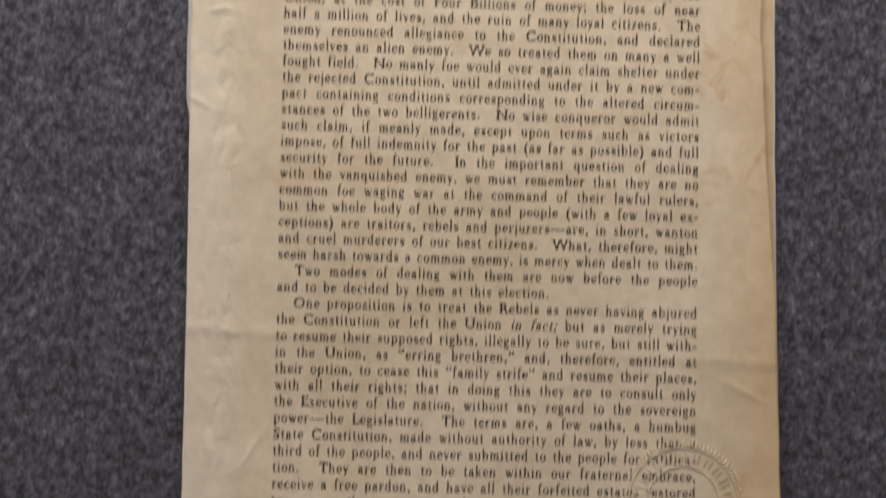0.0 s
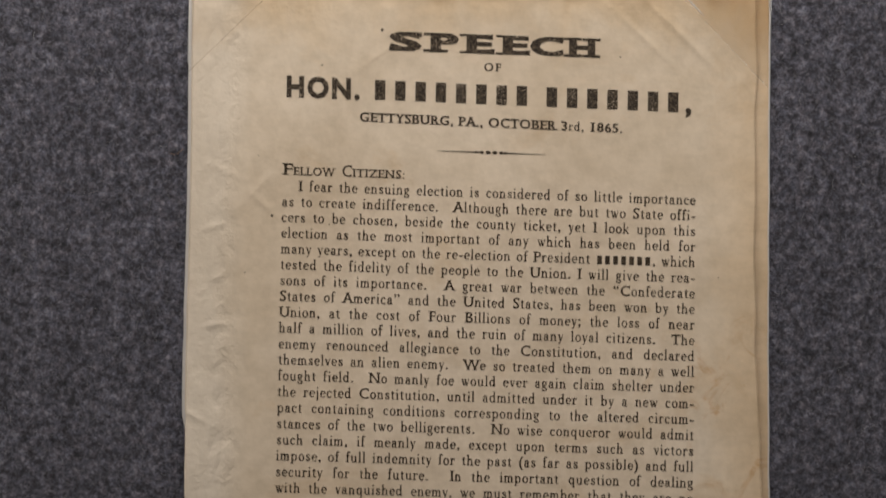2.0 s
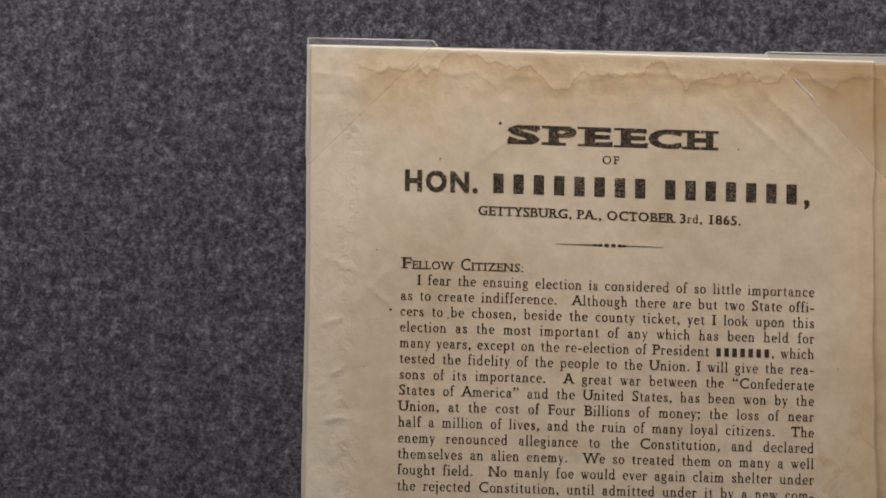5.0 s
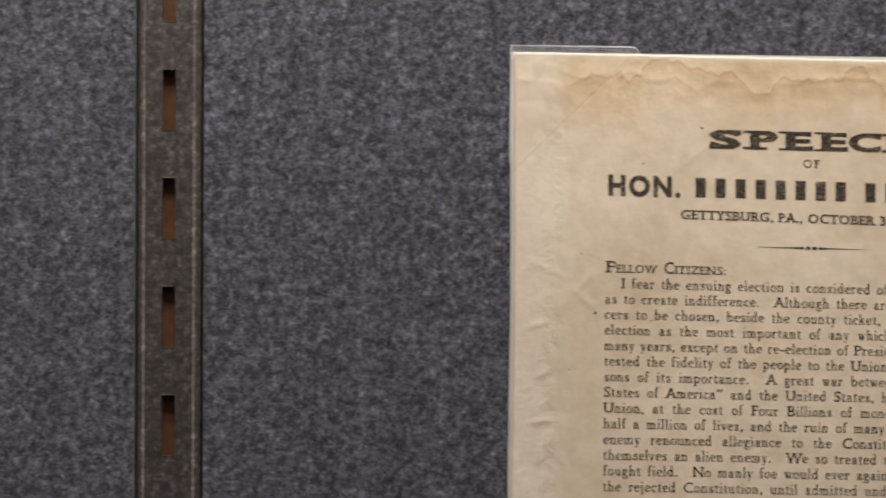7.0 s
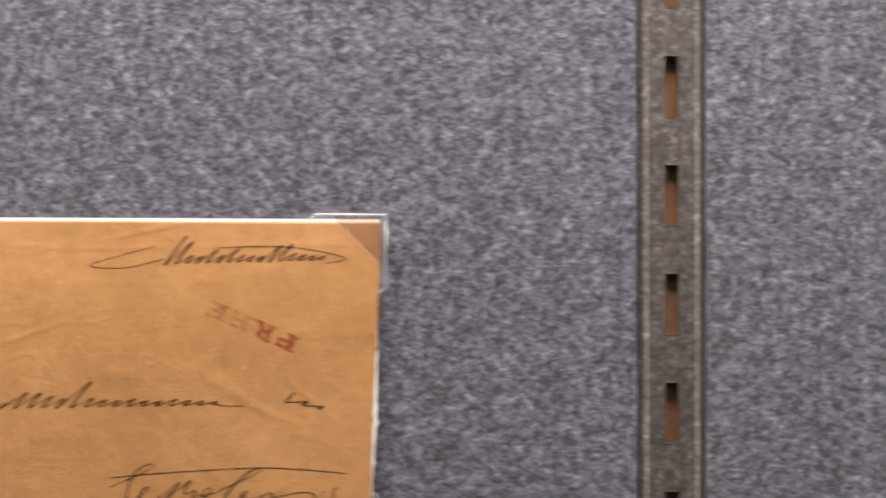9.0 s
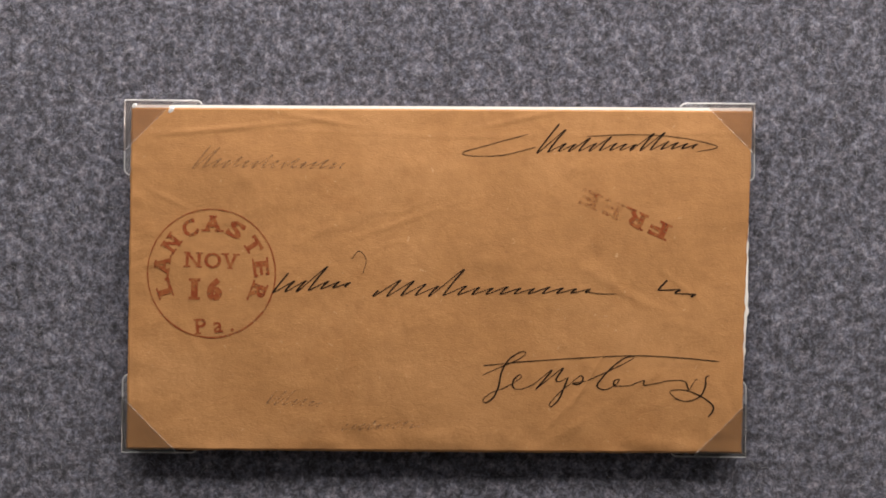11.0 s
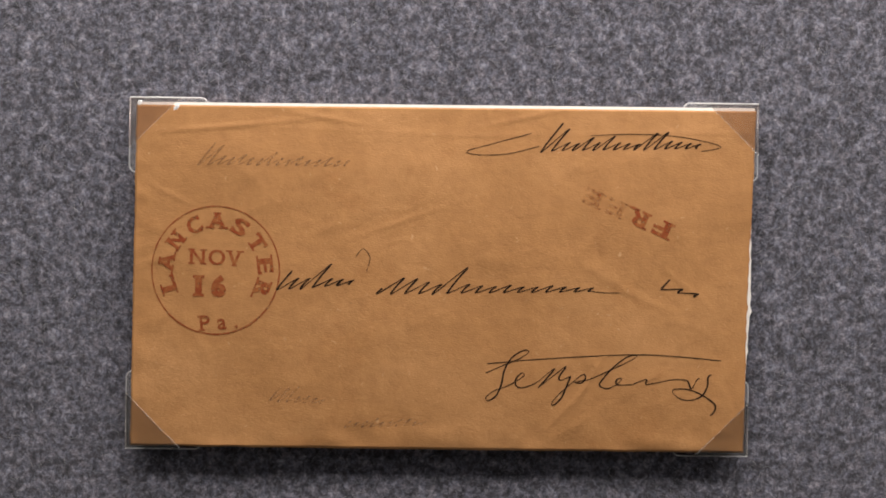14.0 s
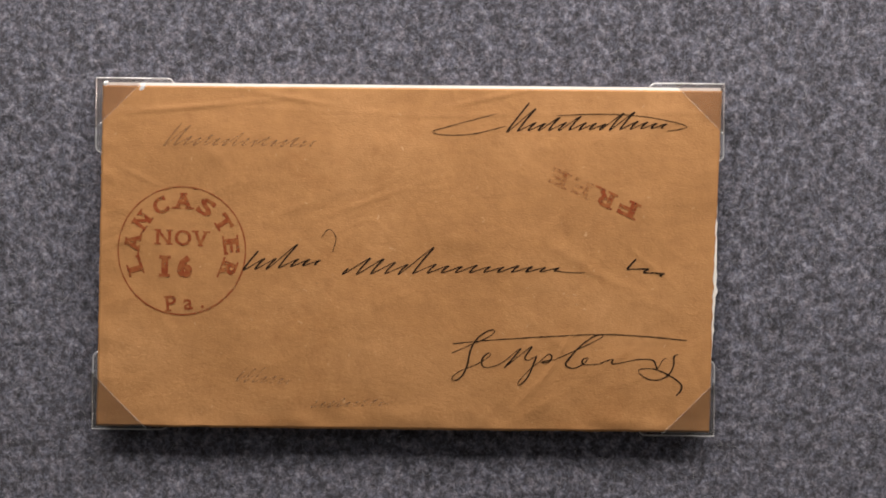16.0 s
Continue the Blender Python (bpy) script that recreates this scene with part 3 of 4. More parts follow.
def leaf_left(z):
    rise = max(0.0, min(1.0, (z - 1.40) / 0.06))
    return 0.0803 + 0.0008 * rise * rise * (3 - 2 * rise) + 0.0003 * math.sin((z - 1.30) * 22) + 0.00012 * noise.noise((z * 160, 3, 0))


def outer_right(z):
    d = max(0.0, 1.44 - z)
    return 0.2138 + 0.010 * (1.5 - z) + 0.12 * d * d + 0.00018 * noise.noise((z * 110, 7, 0))


def leaf_right(z):
    """The front leaf stops short of the one behind it, less and less towards its foot."""
    return outer_right(z) - 0.0030 * max(0.0, min(1.0, (z - 1.355) / 0.06)) ** 0.8 * (1 + 0.25 * noise.noise((z * 70, 2, 7)))


def leaf_top(x):
    return 1.50415 - (x - 0.08) * 0.0182 + 0.00016 * noise.noise((x * 240, 1, 5))


LEAF_BOTTOM = 1.2885


def leaf_relief(x, z):
    """How far the leaf stands off the felt, in metres: gentle waves, old glue ridges and folds."""
    d = 0.0012 + 0.00035 * noise.noise((x * 18, z * 14, 0)) + 0.00012 * noise.noise((x * 60, z * 45, 9))
    d += 0.0016 * max(0.0, (1.40 - z) / 0.11) ** 2
    margin = max(0.0, 1 - abs(x - 0.0875) / 0.009)
    d += margin * 0.00030 * abs(noise.noise((x * 330, z * 120, 4)))
    ridge = 1.4975 + 0.0035 * noise.noise((x * 60, 2, 2)) + 0.0022 * noise.noise((x * 190, 5, 2)) - 0.0035 * max(0.0, 1 - abs(x - 0.1372) / 0.006)
    d += 0.00012 * math.exp(-((z - ridge) / 0.0005) ** 2) * (0.6 + 0.5 * noise.noise((x * 90, 9, 9)))
    head = max(0.0, min(1.0, (z - 1.487) / 0.006))
    d += head * 0.00014 * noise.noise((x * 230, z * 230, 1))
    d += 0.00016 * noise.noise((x * 40, z * 26, 12)) + 0.00005 * noise.noise((x * 150, z * 110, 2))
    for cx, cz, slope, reach, high in ((0.0975, 1.4462, -0.9, 0.006, 0.00012), (0.0970, 1.4502, 1.1, 0.006, 0.00010), (0.0885, 1.4535, -0.45, 0.007, 0.00012), (0.0865, 1.4405, 0.3, 0.004, 0.00016), (0.0880, 1.4290, 0.5, 0.004, 0.00014),
                                       (0.0875, 1.4180, 0.2, 0.004, 0.00018), (0.0880, 1.4095, 0.9, 0.003, 0.00012), (0.0830, 1.3965, -0.6, 0.005, 0.00020), (0.0960, 1.3165, 1.7, 0.007, 0.00018), (0.1930, 1.4870, -0.95, 0.018, 0.00016),
                                       (0.1850, 1.4855, -0.9, 0.014, 0.00012), (0.1230, 1.4800, 0.8, 0.009, 0.00008), (0.2090, 1.3320, -0.5, 0.009, 0.00014)):
        off, along = (z - cz) - slope * (x - cx), math.hypot(x - cx, z - cz)
        if along < reach:
            d += high * math.exp(-(off / (0.0007 * math.sqrt(1 + slope * slope))) ** 2) * (1 - along / reach)
    fold = 1.3445 - (x - 0.08) * 0.045
    d += 0.00011 * math.exp(-((z - fold) / 0.0015) ** 2) * (0.4 + 0.6 * abs(x - 0.15) / 0.07)
    d += 0.00010 * math.exp(-((x - 0.2065 - 0.0010 * noise.noise((z * 45, 8, 3))) / 0.0005) ** 2) * (0.5 + noise.noise((z * 80, 1, 6)))
    return d


def on_leaf(x, z, lift=0.00006):
    return Vector((x, -leaf_relief(x, z) - lift, z))


leaflet = thing("printed_leaflet", (0.148, 0.0, LEAF_BOTTOM), "aged cream paper leaflet printed with a speech on grey felt", "leaflet")


def leaf_sheet():
    bm = bmesh.new()
    nx, nz = 300, 440
    grid = []
    for j in range(nz + 1):
        row = []
        for i in range(nx + 1):
            s, r = i / nx, j / nz
            x_mid = 0.08 + 0.135 * s
            z = LEAF_BOTTOM + (leaf_top(x_mid) - LEAF_BOTTOM) * r
            x = leaf_left(z) + (leaf_right(z) - leaf_left(z)) * s
            row.append(bm.verts.new(on_leaf(x, z, 0)))
        grid.append(row)
    for a, b in zip(grid, grid[1:]):
        for i in range(nx):
            bm.faces.new((a[i], a[i + 1], b[i + 1], b[i]))
    rim = grid[0] + [r[-1] for r in grid[1:]] + grid[-1][-2::-1] + [r[0] for r in grid[-2:0:-1]]
    thick = {v: bm.verts.new((v.co.x, v.co.y + 0.00022, v.co.z)) for r in grid for v in r}
    for a, b in zip(grid, grid[1:]):
        for i in range(nx):
            bm.faces.new([thick[v] for v in (b[i], b[i + 1], a[i + 1], a[i])])
    for k in range(len(rim)):
        q = (k + 1) % len(rim)
        bm.faces.new((rim[q], rim[k], thick[rim[k]], thick[rim[q]]))
    part("front_leaf", bm, PAPER, leaflet, smooth=True)


def under_leaf():
    """The second leaf, a little wider than the first, flat on the felt."""
    bm = bmesh.new()
    n = 90
    left, right = [], []
    for j in range(n + 1):
        z = LEAF_BOTTOM + 0.001 + (1.5012 - LEAF_BOTTOM) * j / n
        wide = 0.0003 if z > 1.396 else 0.0
        left.append((leaf_left(z) - wide + 0.00005 * noise.noise((z * 300, 1, 1)), z))
        right.append((outer_right(z) - 0.0003 * max(0.0, min(1.0, (1.355 - z) / 0.02)), z))
    for depth, flip in ((-0.0006, False), (-0.00025, True)):
        drop = lambda p: 0.0011 * max(0.0, (p[1] - 1.49) / 0.011)
        rows = [(bm.verts.new((a[0], depth, a[1] + 0.0008 * max(0.0, (a[1] - 1.49) / 0.011))), bm.verts.new((b[0], depth, b[1] - drop(b)))) for a, b in zip(left, right)]
        for (a, b), (c, d) in zip(rows, rows[1:]):
            bm.faces.new((c, d, b, a) if flip else (a, b, d, c))
        if flip:
            for p, q in ((rows, first),):
                for (a, b), (c, d), (e, f), (g, h) in zip(p, p[1:], q, q[1:]):
                    bm.faces.new((a, c, g, e))
                    bm.faces.new((b, f, h, d))
                bm.faces.new((p[-1][0], p[-1][1], q[-1][1], q[-1][0]))
        first = rows
    bmesh.ops.recalc_face_normals(bm, faces=bm.faces)
    part("back_leaf", bm, PAPER, leaflet, "second leaf showing at the margin")


def backing_sheet():
    """A pale clear-edged sheet behind both leaves, showing as a thin light line along the sides."""
    bm = bmesh.new()
    n, rows = 60, []
    for j in range(n + 1):
        z = 1.2895 + (1.5042 - 1.2895) * j / n
        west = leaf_left(z) - (0.00095 if z > 1.3965 else 0.00015)
        east = outer_right(z) + 0.00035
        drop = 0.0013 * max(0.0, (z - 1.49) / 0.0135)
        rows.append([bm.verts.new((x, y, zz)) for x, y, zz in ((west, -0.00048, z), (east, -0.00048, z - drop), (east, -0.00022, z - drop), (west, -0.00022, z))])
    for a, b in zip(rows, rows[1:]):
        for k in range(4):
            q = (k + 1) % 4
            bm.faces.new((a[k], a[q], b[q], b[k]))
    bm.faces.new(rows[0])
    bm.faces.new(rows[-1])
    bmesh.ops.recalc_face_normals(bm, faces=bm.faces)
    part("backing_sheet", bm, BACKING, leaflet, "pale backing sheet showing as a thin edge")


leaf_sheet()
under_leaf()
backing_sheet()


def between(a, b):
    """Places letters on a base line from a to b on the leaf."""
    (ax, az), (bx, bz) = a, b
    rise = (bz - az) / (bx - ax)
    return lambda across, up, lift: on_leaf(ax + across, az + across * rise + up, 0.00006 + lift)


def heading(name, text, a, b, cap, mat, heavy=0.0, serif=0.0, track=0.0, label="", single=False):
    tall = cap / 0.70
    wide = (b[0] - a[0]) / (run_width(text, heavy, track, serif))
    if not single:
        bm = bmesh.new()
        set_run(bm, text, 0.0, tall, wide, between(a, b), heavy, serif, track)
        return part(name, bm, mat, leaflet, label)
    at = 0.0
    for c in text:
        bm = bmesh.new()
        start, at = at, set_run(bm, c, at, tall, wide, between(a, b), heavy, serif, track)
        if c != " ":
            part("bar" if c == "\u25a0" else name, bm, mat, leaflet, label)




def title_word():
    """Broad slab letters, each drawn out to fill its own place in the line."""
    place = between((0.12630, 1.48175), (0.17500, 1.48075))
    for c, x0, x1 in zip("SPEECH", (0.0, 0.0079, 0.0162, 0.0246, 0.0325, 0.0403), (0.0075, 0.0160, 0.0243, 0.0325, 0.0402, 0.0487)):
        verts, faces, _ = glyph(c, (0.030, 0.020, 0.012), 0.13)
        low, wide = min(v[0] for v in verts), max(v[0] for v in verts) - min(v[0] for v in verts)
        foot, tall = min(v[1] for v in verts), max(v[1] for v in verts) - min(v[1] for v in verts)
        bm = bmesh.new()
        made = [bm.verts.new(place(x0 + (x - low) / wide * (x1 - x0), (y - foot) / tall * 0.0044, 0.0)) for x, y in verts]
        for f in faces:
            bm.faces.new([made[k] for k in f])
        part("title", bm, PRINT_BOLD, leaflet, "wide black slab letter")


title_word()
heading("title_word", "OF", (0.1482, 1.47735), (0.1526, 1.47725), 0.0019, PRINT, BOOK, 0.10, 0.16)
heading("heading_letter", "HON. " + "\u25a0" * 8 + " " + "\u25a0" * 7 + ",", (0.1026, 1.47090), (0.1968, 1.46842), 0.0045, PRINT_BOLD, 0.045, 0.0, 0.10, "bold black heading type", True)
heading("place_line", "GETTYSBURG, PA., OCTOBER 3rd, 1865.", (0.1197, 1.46530), (0.1806, 1.46350), 0.0021, PRINT, (0.012, 0.016, -0.004), 0.10, 0.06)
heading("greeting_line", "F", (0.1022, 1.45272), (0.1046, 1.45268), 0.0027, PRINT, BOOK, 0.10)
heading("greeting_line", "ELLOW", (0.1047, 1.45268), (0.1143, 1.4525), 0.0019, PRINT, BOOK, 0.10, 0.08)
heading("greeting_line", "C", (0.1158, 1.45247), (0.1182, 1.45243), 0.0027, PRINT, BOOK, 0.10)
heading("greeting_line", "ITIZENS:", (0.1183, 1.45243), (0.1306, 1.4522), 0.0019, PRINT, BOOK, 0.10, 0.08)


def divider():
    bm = bmesh.new()
    place = between((0.1377, 1.45878), (0.1626, 1.45823))
    outline = [(0.0, 0.00004), (0.0085, 0.00012), (0.0092, 0.00028), (0.0098, 0.0001)]
    for mirror in (False, True):
        low, high = [], []
        for x, h in outline:
            x = 0.0249 - x if mirror else x
            low.append(bm.verts.new(place(x, -h, 0)))
            high.append(bm.verts.new(place(x, h, 0)))
        for k in range(len(outline) - 1):
            bm.faces.new((low[k], low[k + 1], high[k + 1], high[k]))
    for x, r in ((0.0103, 0.00038), (0.0118, 0.00045), (0.0133, 0.00045), (0.0148, 0.00038)):
        bm.faces.new([bm.verts.new(place(x + 1.5 * r * math.cos(a), r * math.sin(a), 0)) for a in (0, math.pi / 3, 2 * math.pi / 3, math.pi, 4 * math.pi / 3, 5 * math.pi / 3)])
    part("divider", bm, PRINT, leaflet, "thin ornamental rule")


divider()

BAR = "\u25ae"
BODY = [
    (1, 0.040, 1, "I fear the ensuing election is considered of so little importance"),
    (2, 0, 1, "as to create indifference. ~Although there are but two State offi-"),
    (3, 0, 1, "cers to be chosen, beside the county ticket, yet I look upon this"),
    (4, 0, 1, "election as the most important of any which has been held for"),
    (5, 0, 1, "many years, except on the re-election of President " + BAR * 7 + ", which"),
    (6, 0, 1, "tested the fidelity of the people to the Union. I will give the rea-"),
    (7, 0, 1, "sons of its importance. ~A great war between the \u201cConfederate"),
    (8, 0, 1, "States of America\u201d and the United States, has been won by the"),
    (9, 0, 1, "Union, at the cost of Four Billions of money; the loss of near"),
    (10, 0, 1, "half a million of lives, and the ruin of many loyal citizens. ~The"),
    (11, 0, 1, "enemy renounced allegiance to the Constitution, and declared"),
    (12, 0, 1, "themselves an alien enemy. ~We so treated them on many a well"),
    (13, 0, 1, "fought field. ~No manly foe would ever again claim shelter under"),
    (14, 0, 1, "the rejected Constitution, until admitted under it by a new com-"),
    (15, 0, 1, "pact containing conditions corresponding to the altered circum-"),
    (16, 0, 1, "stances of the two belligerents. ~No wise conqueror would admit"),
    (17, 0, 1, "such claim, if meanly made, except upon terms such as victors"),
    (18, 0, 1, "impose, of full indemnity for the past (as far as possible) and full"),
    (19, 0, 1, "security for the future. ~In the important question of dealing"),
    (20, 0, 1, "with the vanquished enemy, we must remember that they are no"),
    (21, 0, 1, "common foe waging war at the command of their lawful rulers,"),
    (22, 0, 1, "but the whole body of the army and people (with a few loyal ex-"),
    (23, 0, 1, "ceptions) are traitors, rebels and perjurers\u2014are, in short, wanton"),
    (24, 0, 1, "and cruel murderers of our best citizens. ~What, therefore, might"),
    (25, 0, 1, "seem harsh towards a common enemy, is mercy when dealt to them."),
    (26, 0.042, 1, "Two modes of dealing with them are now before the people"),
    (27, 0, 0.648, "and to be decided by them at this election."),
    (28, 0.040, 1, "One proposition is to treat the Rebels as never having abjured"),
    (29, 0, 1, "the Constitution or left the Union /in /fact; but as merely trying"),
    (30, 0, 1, "to resume their supposed rights, illegally to be sure, but still with-"),
    (31, 0, 1, "in the Union, as \u201cerring brethren,\u201d and, therefore, entitled at"),
    (32, 0, 1, "their option, to cease this \u201cfamily strife\u201d and resume their places,"),
    (33, 0, 1, "with all their rights; that in doing this they are to consult only"),
    (34, 0, 1, "the Executive of the nation, without any regard to the sovereign"),
    (35, 0, 1, "power\u2014the Legislature. ~The terms are, a few oaths, a humbug"),
    (36, 0, 1, "State Constitution, made without authority of law, by less than a"),
    (37, 0, 1, "third of the people, and never submitted to the people for ratifica-"),
    (38, 0, 1, "tion. ~They are then to be taken within our fraternal embrace,"),
    (39, 0, 1, "receive a free pardon, and have all their forfeited estates restored"),
    (40, 0, 0.46, "to them, and"),
]


def body_line(k, s0, s1, text):
    """One justified line of the speech, k lines below the greeting."""
    left = 0.10212 - 2.9e-5 * k, ZL[0] * k * k + ZL[1] * k + ZL[2]
    right = 0.19771 + 2.2e-5 * k, ZR[0] * k * k + ZR[1] * k + ZR[2]
    span = right[0] - left[0]
    grow = span / 0.0957
    words = text.split(" ")
    tall, serif, heavy = 0.00345 * grow, 0.085, BOOK
    room = span * (s1 - s0)
    natural = sum(run_width(w.strip("~/"), heavy, 0.055, serif) for w in words)
    gaps = sum(2.3 if w.startswith("~") else 1.0 for w in words[1:])
    wide = min(0.00335, max(0.00250, (room - gaps * 0.00120) / natural))
    gap = (room - natural * wide) / gaps
    place = between(left, right)
    bm = bmesh.new()
    at = span * s0
    for i, w in enumerate(words):
        if i:
            at += gap * (2.3 if w.startswith("~") else 1.0)
        at = set_run(bm, w.strip("~/"), at, tall, wide, place, heavy, serif, 0.055, 0.25 if w.startswith("/") else 0.0)
    part("text_line", bm, PRINT, leaflet)


ZL = (-2.453e-6, -0.003614, 1.452688)
ZR = (-2.787e-6, -0.003566, 1.450710)
for row in BODY:
    body_line(*row)


def embossed_seal():
    """A round blind stamp pressed into the paper: two rings, a toothed rim and worn letter marks."""
    cx, cz = 0.1955, 1.3064
    seal = None
    for name, r0, r1 in (("seal_ring", 0.01235, 0.01275), ("seal_ring", 0.0081, 0.0085)):
        bm = bmesh.new()
        n, rows = 96, []
        for k in range(n):
            a = math.tau * k / n
            rows.append([bm.verts.new(on_leaf(cx + r * math.cos(a), cz + r * math.sin(a), h)) for r, h in ((r0, 0.00001), ((r0 + r1) / 2, 0.00022), (r1, 0.00001))])
        for k in range(n):
            p, q = rows[k], rows[(k + 1) % n]
            bm.faces.new((p[0], q[0], q[1], p[1]))
            bm.faces.new((p[1], q[1], q[2], p[2]))
        part(name, bm, PAPER, leaflet, "blind-embossed ring", smooth=True)
    bm = bmesh.new()
    for k in range(88):
        a = math.tau * k / 88
        place = lambda r, w, h: bm.verts.new(on_leaf(cx + r * math.cos(a) - w * math.sin(a), cz + r * math.sin(a) + w * math.cos(a), h))
        foot = [place(r, w, 0.00001) for r, w in ((0.0130, -0.00022), (0.0142, -0.00022), (0.0142, 0.00022), (0.0130, 0.00022))]
        tip = [place(r, 0, 0.00024) for r in (0.0132, 0.0140)]
        for f in ((foot[0], foot[1], tip[1], tip[0]), (foot[2], foot[3], tip[0], tip[1]), (foot[1], foot[2], tip[1]), (foot[3], foot[0], tip[0])):
            bm.faces.new(f)
    part("seal_teeth", bm, PAPER, leaflet, "blind-embossed toothed rim")
    bm = bmesh.new()
    for k in range(22):
        a = math.tau * (k + 0.5) / 22
        for w in (-0.0006, 0.0006):
            pts = [(0.0093, w - 0.0002), (0.0115, w - 0.0002), (0.0115, w + 0.0002), (0.0093, w + 0.0002)]
            bm.faces.new([bm.verts.new(on_leaf(cx + r * math.cos(a) - v * math.sin(a), cz + r * math.sin(a) + v * math.cos(a), 0.00003 + (0.00014 if v > w else 0.0))) for r, v in pts])
    part("seal_marks", bm, PAPER, leaflet, "worn embossed letter marks")


embossed_seal()


def ink_specks():
    """Stray ink spots on the leaf."""
    for x, z, r in ((0.1246, 1.4865, 0.00032), (0.1109, 1.4781, 0.00020), (0.1796, 1.4810, 0.00016), (0.0998, 1.4432, 0.00030), (0.1131, 1.4414, 0.00018), (0.0938, 1.4300, 0.00012), (0.2030, 1.4305, 0.00014), (0.0905, 1.3520, 0.00016), (0.0965, 1.4570, 0.00012)):
        bm = bmesh.new()
        bm.faces.new([bm.verts.new(on_leaf(x + r * (1 + 0.4 * noise.noise((k, x * 900, z * 900))) * math.cos(k * 0.785), z + r * (1 + 0.4 * noise.noise((k, x * 500, 3))) * math.sin(k * 0.785), 0.00007)) for k in range(8)])
        part("ink_speck", bm, PRINT, leaflet)


ink_specks()


# ---- envelope ----
ENV = [(-0.2134, 1.46165), (-0.06695, 1.46195), (-0.06910, 1.38120), (-0.21400, 1.38115)]


COVER_TURN, COVER_SIZE = radians(0.48), 0.98340


def laid(x, z):
    """From the own square of the envelope and its mounts to the wall's, turned and sized to fit the camera's view."""
    dx, dz = x + 0.1406, z - 1.4282
    c, s = COVER_SIZE * math.cos(COVER_TURN), COVER_SIZE * math.sin(COVER_TURN)
    return -0.1404 + dx * c + dz * s, 1.4284 - dx * s + dz * c


def on_cover(x, z, lift=0.00006):
    # 3.4 mm stand-off is set to lengthen the shadow under the envelope
    d = 0.00340 + 0.0011 * max(0.0, 1 - ((z - 1.4214) / 0.0405) ** 2) * max(0.0, 1 - ((x + 0.1405) / 0.0735) ** 4) + 0.00026 * noise.noise((x * 22, z * 20, 3)) + 0.00015 * noise.noise((x * 70, z * 60, 6))
    d += 0.00010 * math.exp(-((z - 1.4560 - 0.0006 * math.sin(x * 60)) / 0.00045) ** 2) * (0.5 + 0.5 * noise.noise((x * 40, 1, 1)))
    d += 0.00018 * noise.noise((x * 45, z * 75, 11)) + 0.00004 * noise.noise((x * 190, z * 190, 2))
    for cx, cz, slope, reach, high in ((-0.190, 1.4570, 0.10, 0.030, 0.00011), (-0.168, 1.4590, -0.16, 0.016, 0.00010), (-0.120, 1.4600, 0.22, 0.018, 0.00009), (-0.105, 1.3990, 1.7, 0.016, 0.00012), (-0.112, 1.3900, 1.1, 0.014, 0.00009), (-0.205, 1.4405, -0.5, 0.008, 0.00009), (-0.150, 1.4350, 0.35, 0.020, 0.00006), (-0.083, 1.4200, -0.8, 0.012, 0.00007)):
        off, along = (z - cz) - slope * (x - cx), math.hypot(x - cx, z - cz)
        d += 1.7 * high * math.exp(-(off / (0.00042 * math.sqrt(1 + slope * slope))) ** 2) * max(0.0, 1 - along / reach)
    for scale, slip, high in ((48, 3.3, 0.00012), (95, 8.1, 0.00006)):
        vein = noise.noise((x * scale + slip, z * scale * 1.25 - x * scale * 0.3, slip))
        d += high * max(0.0, 1 - abs(vein) * 8) * max(0.0, 0.35 + noise.noise((x * 24, z * 24, slip + 2)))
    side = max(0.0, 1 - (x + 0.2140) / 0.009)
    d += side * 0.00026 * noise.noise((x * 170, z * 210, 5))
    d += 0.00013 * max(0.0, noise.noise((x * 120 + z * 60, z * 130 - x * 40, 15)) - 0.25)
    low = max(0.0, 1 - (z - 1.3811) / 0.006)
    d += low * (0.00042 * noise.noise((x * 160, z * 120, 8)) + 0.00030 * max(0.0, noise.noise((x * 60, z * 200, 18))))
    crease = (z - 1.3815) - 0.62 * (x + 0.118)
    d += 0.00007 * math.exp(-(crease / 0.0012) ** 2) * max(0.0, 1 - (z - 1.38) / 0.03)
    x, z = laid(x, z)
    return Vector((x, -d - lift, z))


envelope = thing("envelope", (-0.141, 0.0, 1.3812), "worn orange envelope with red postmark and ink handwriting", "envelope")


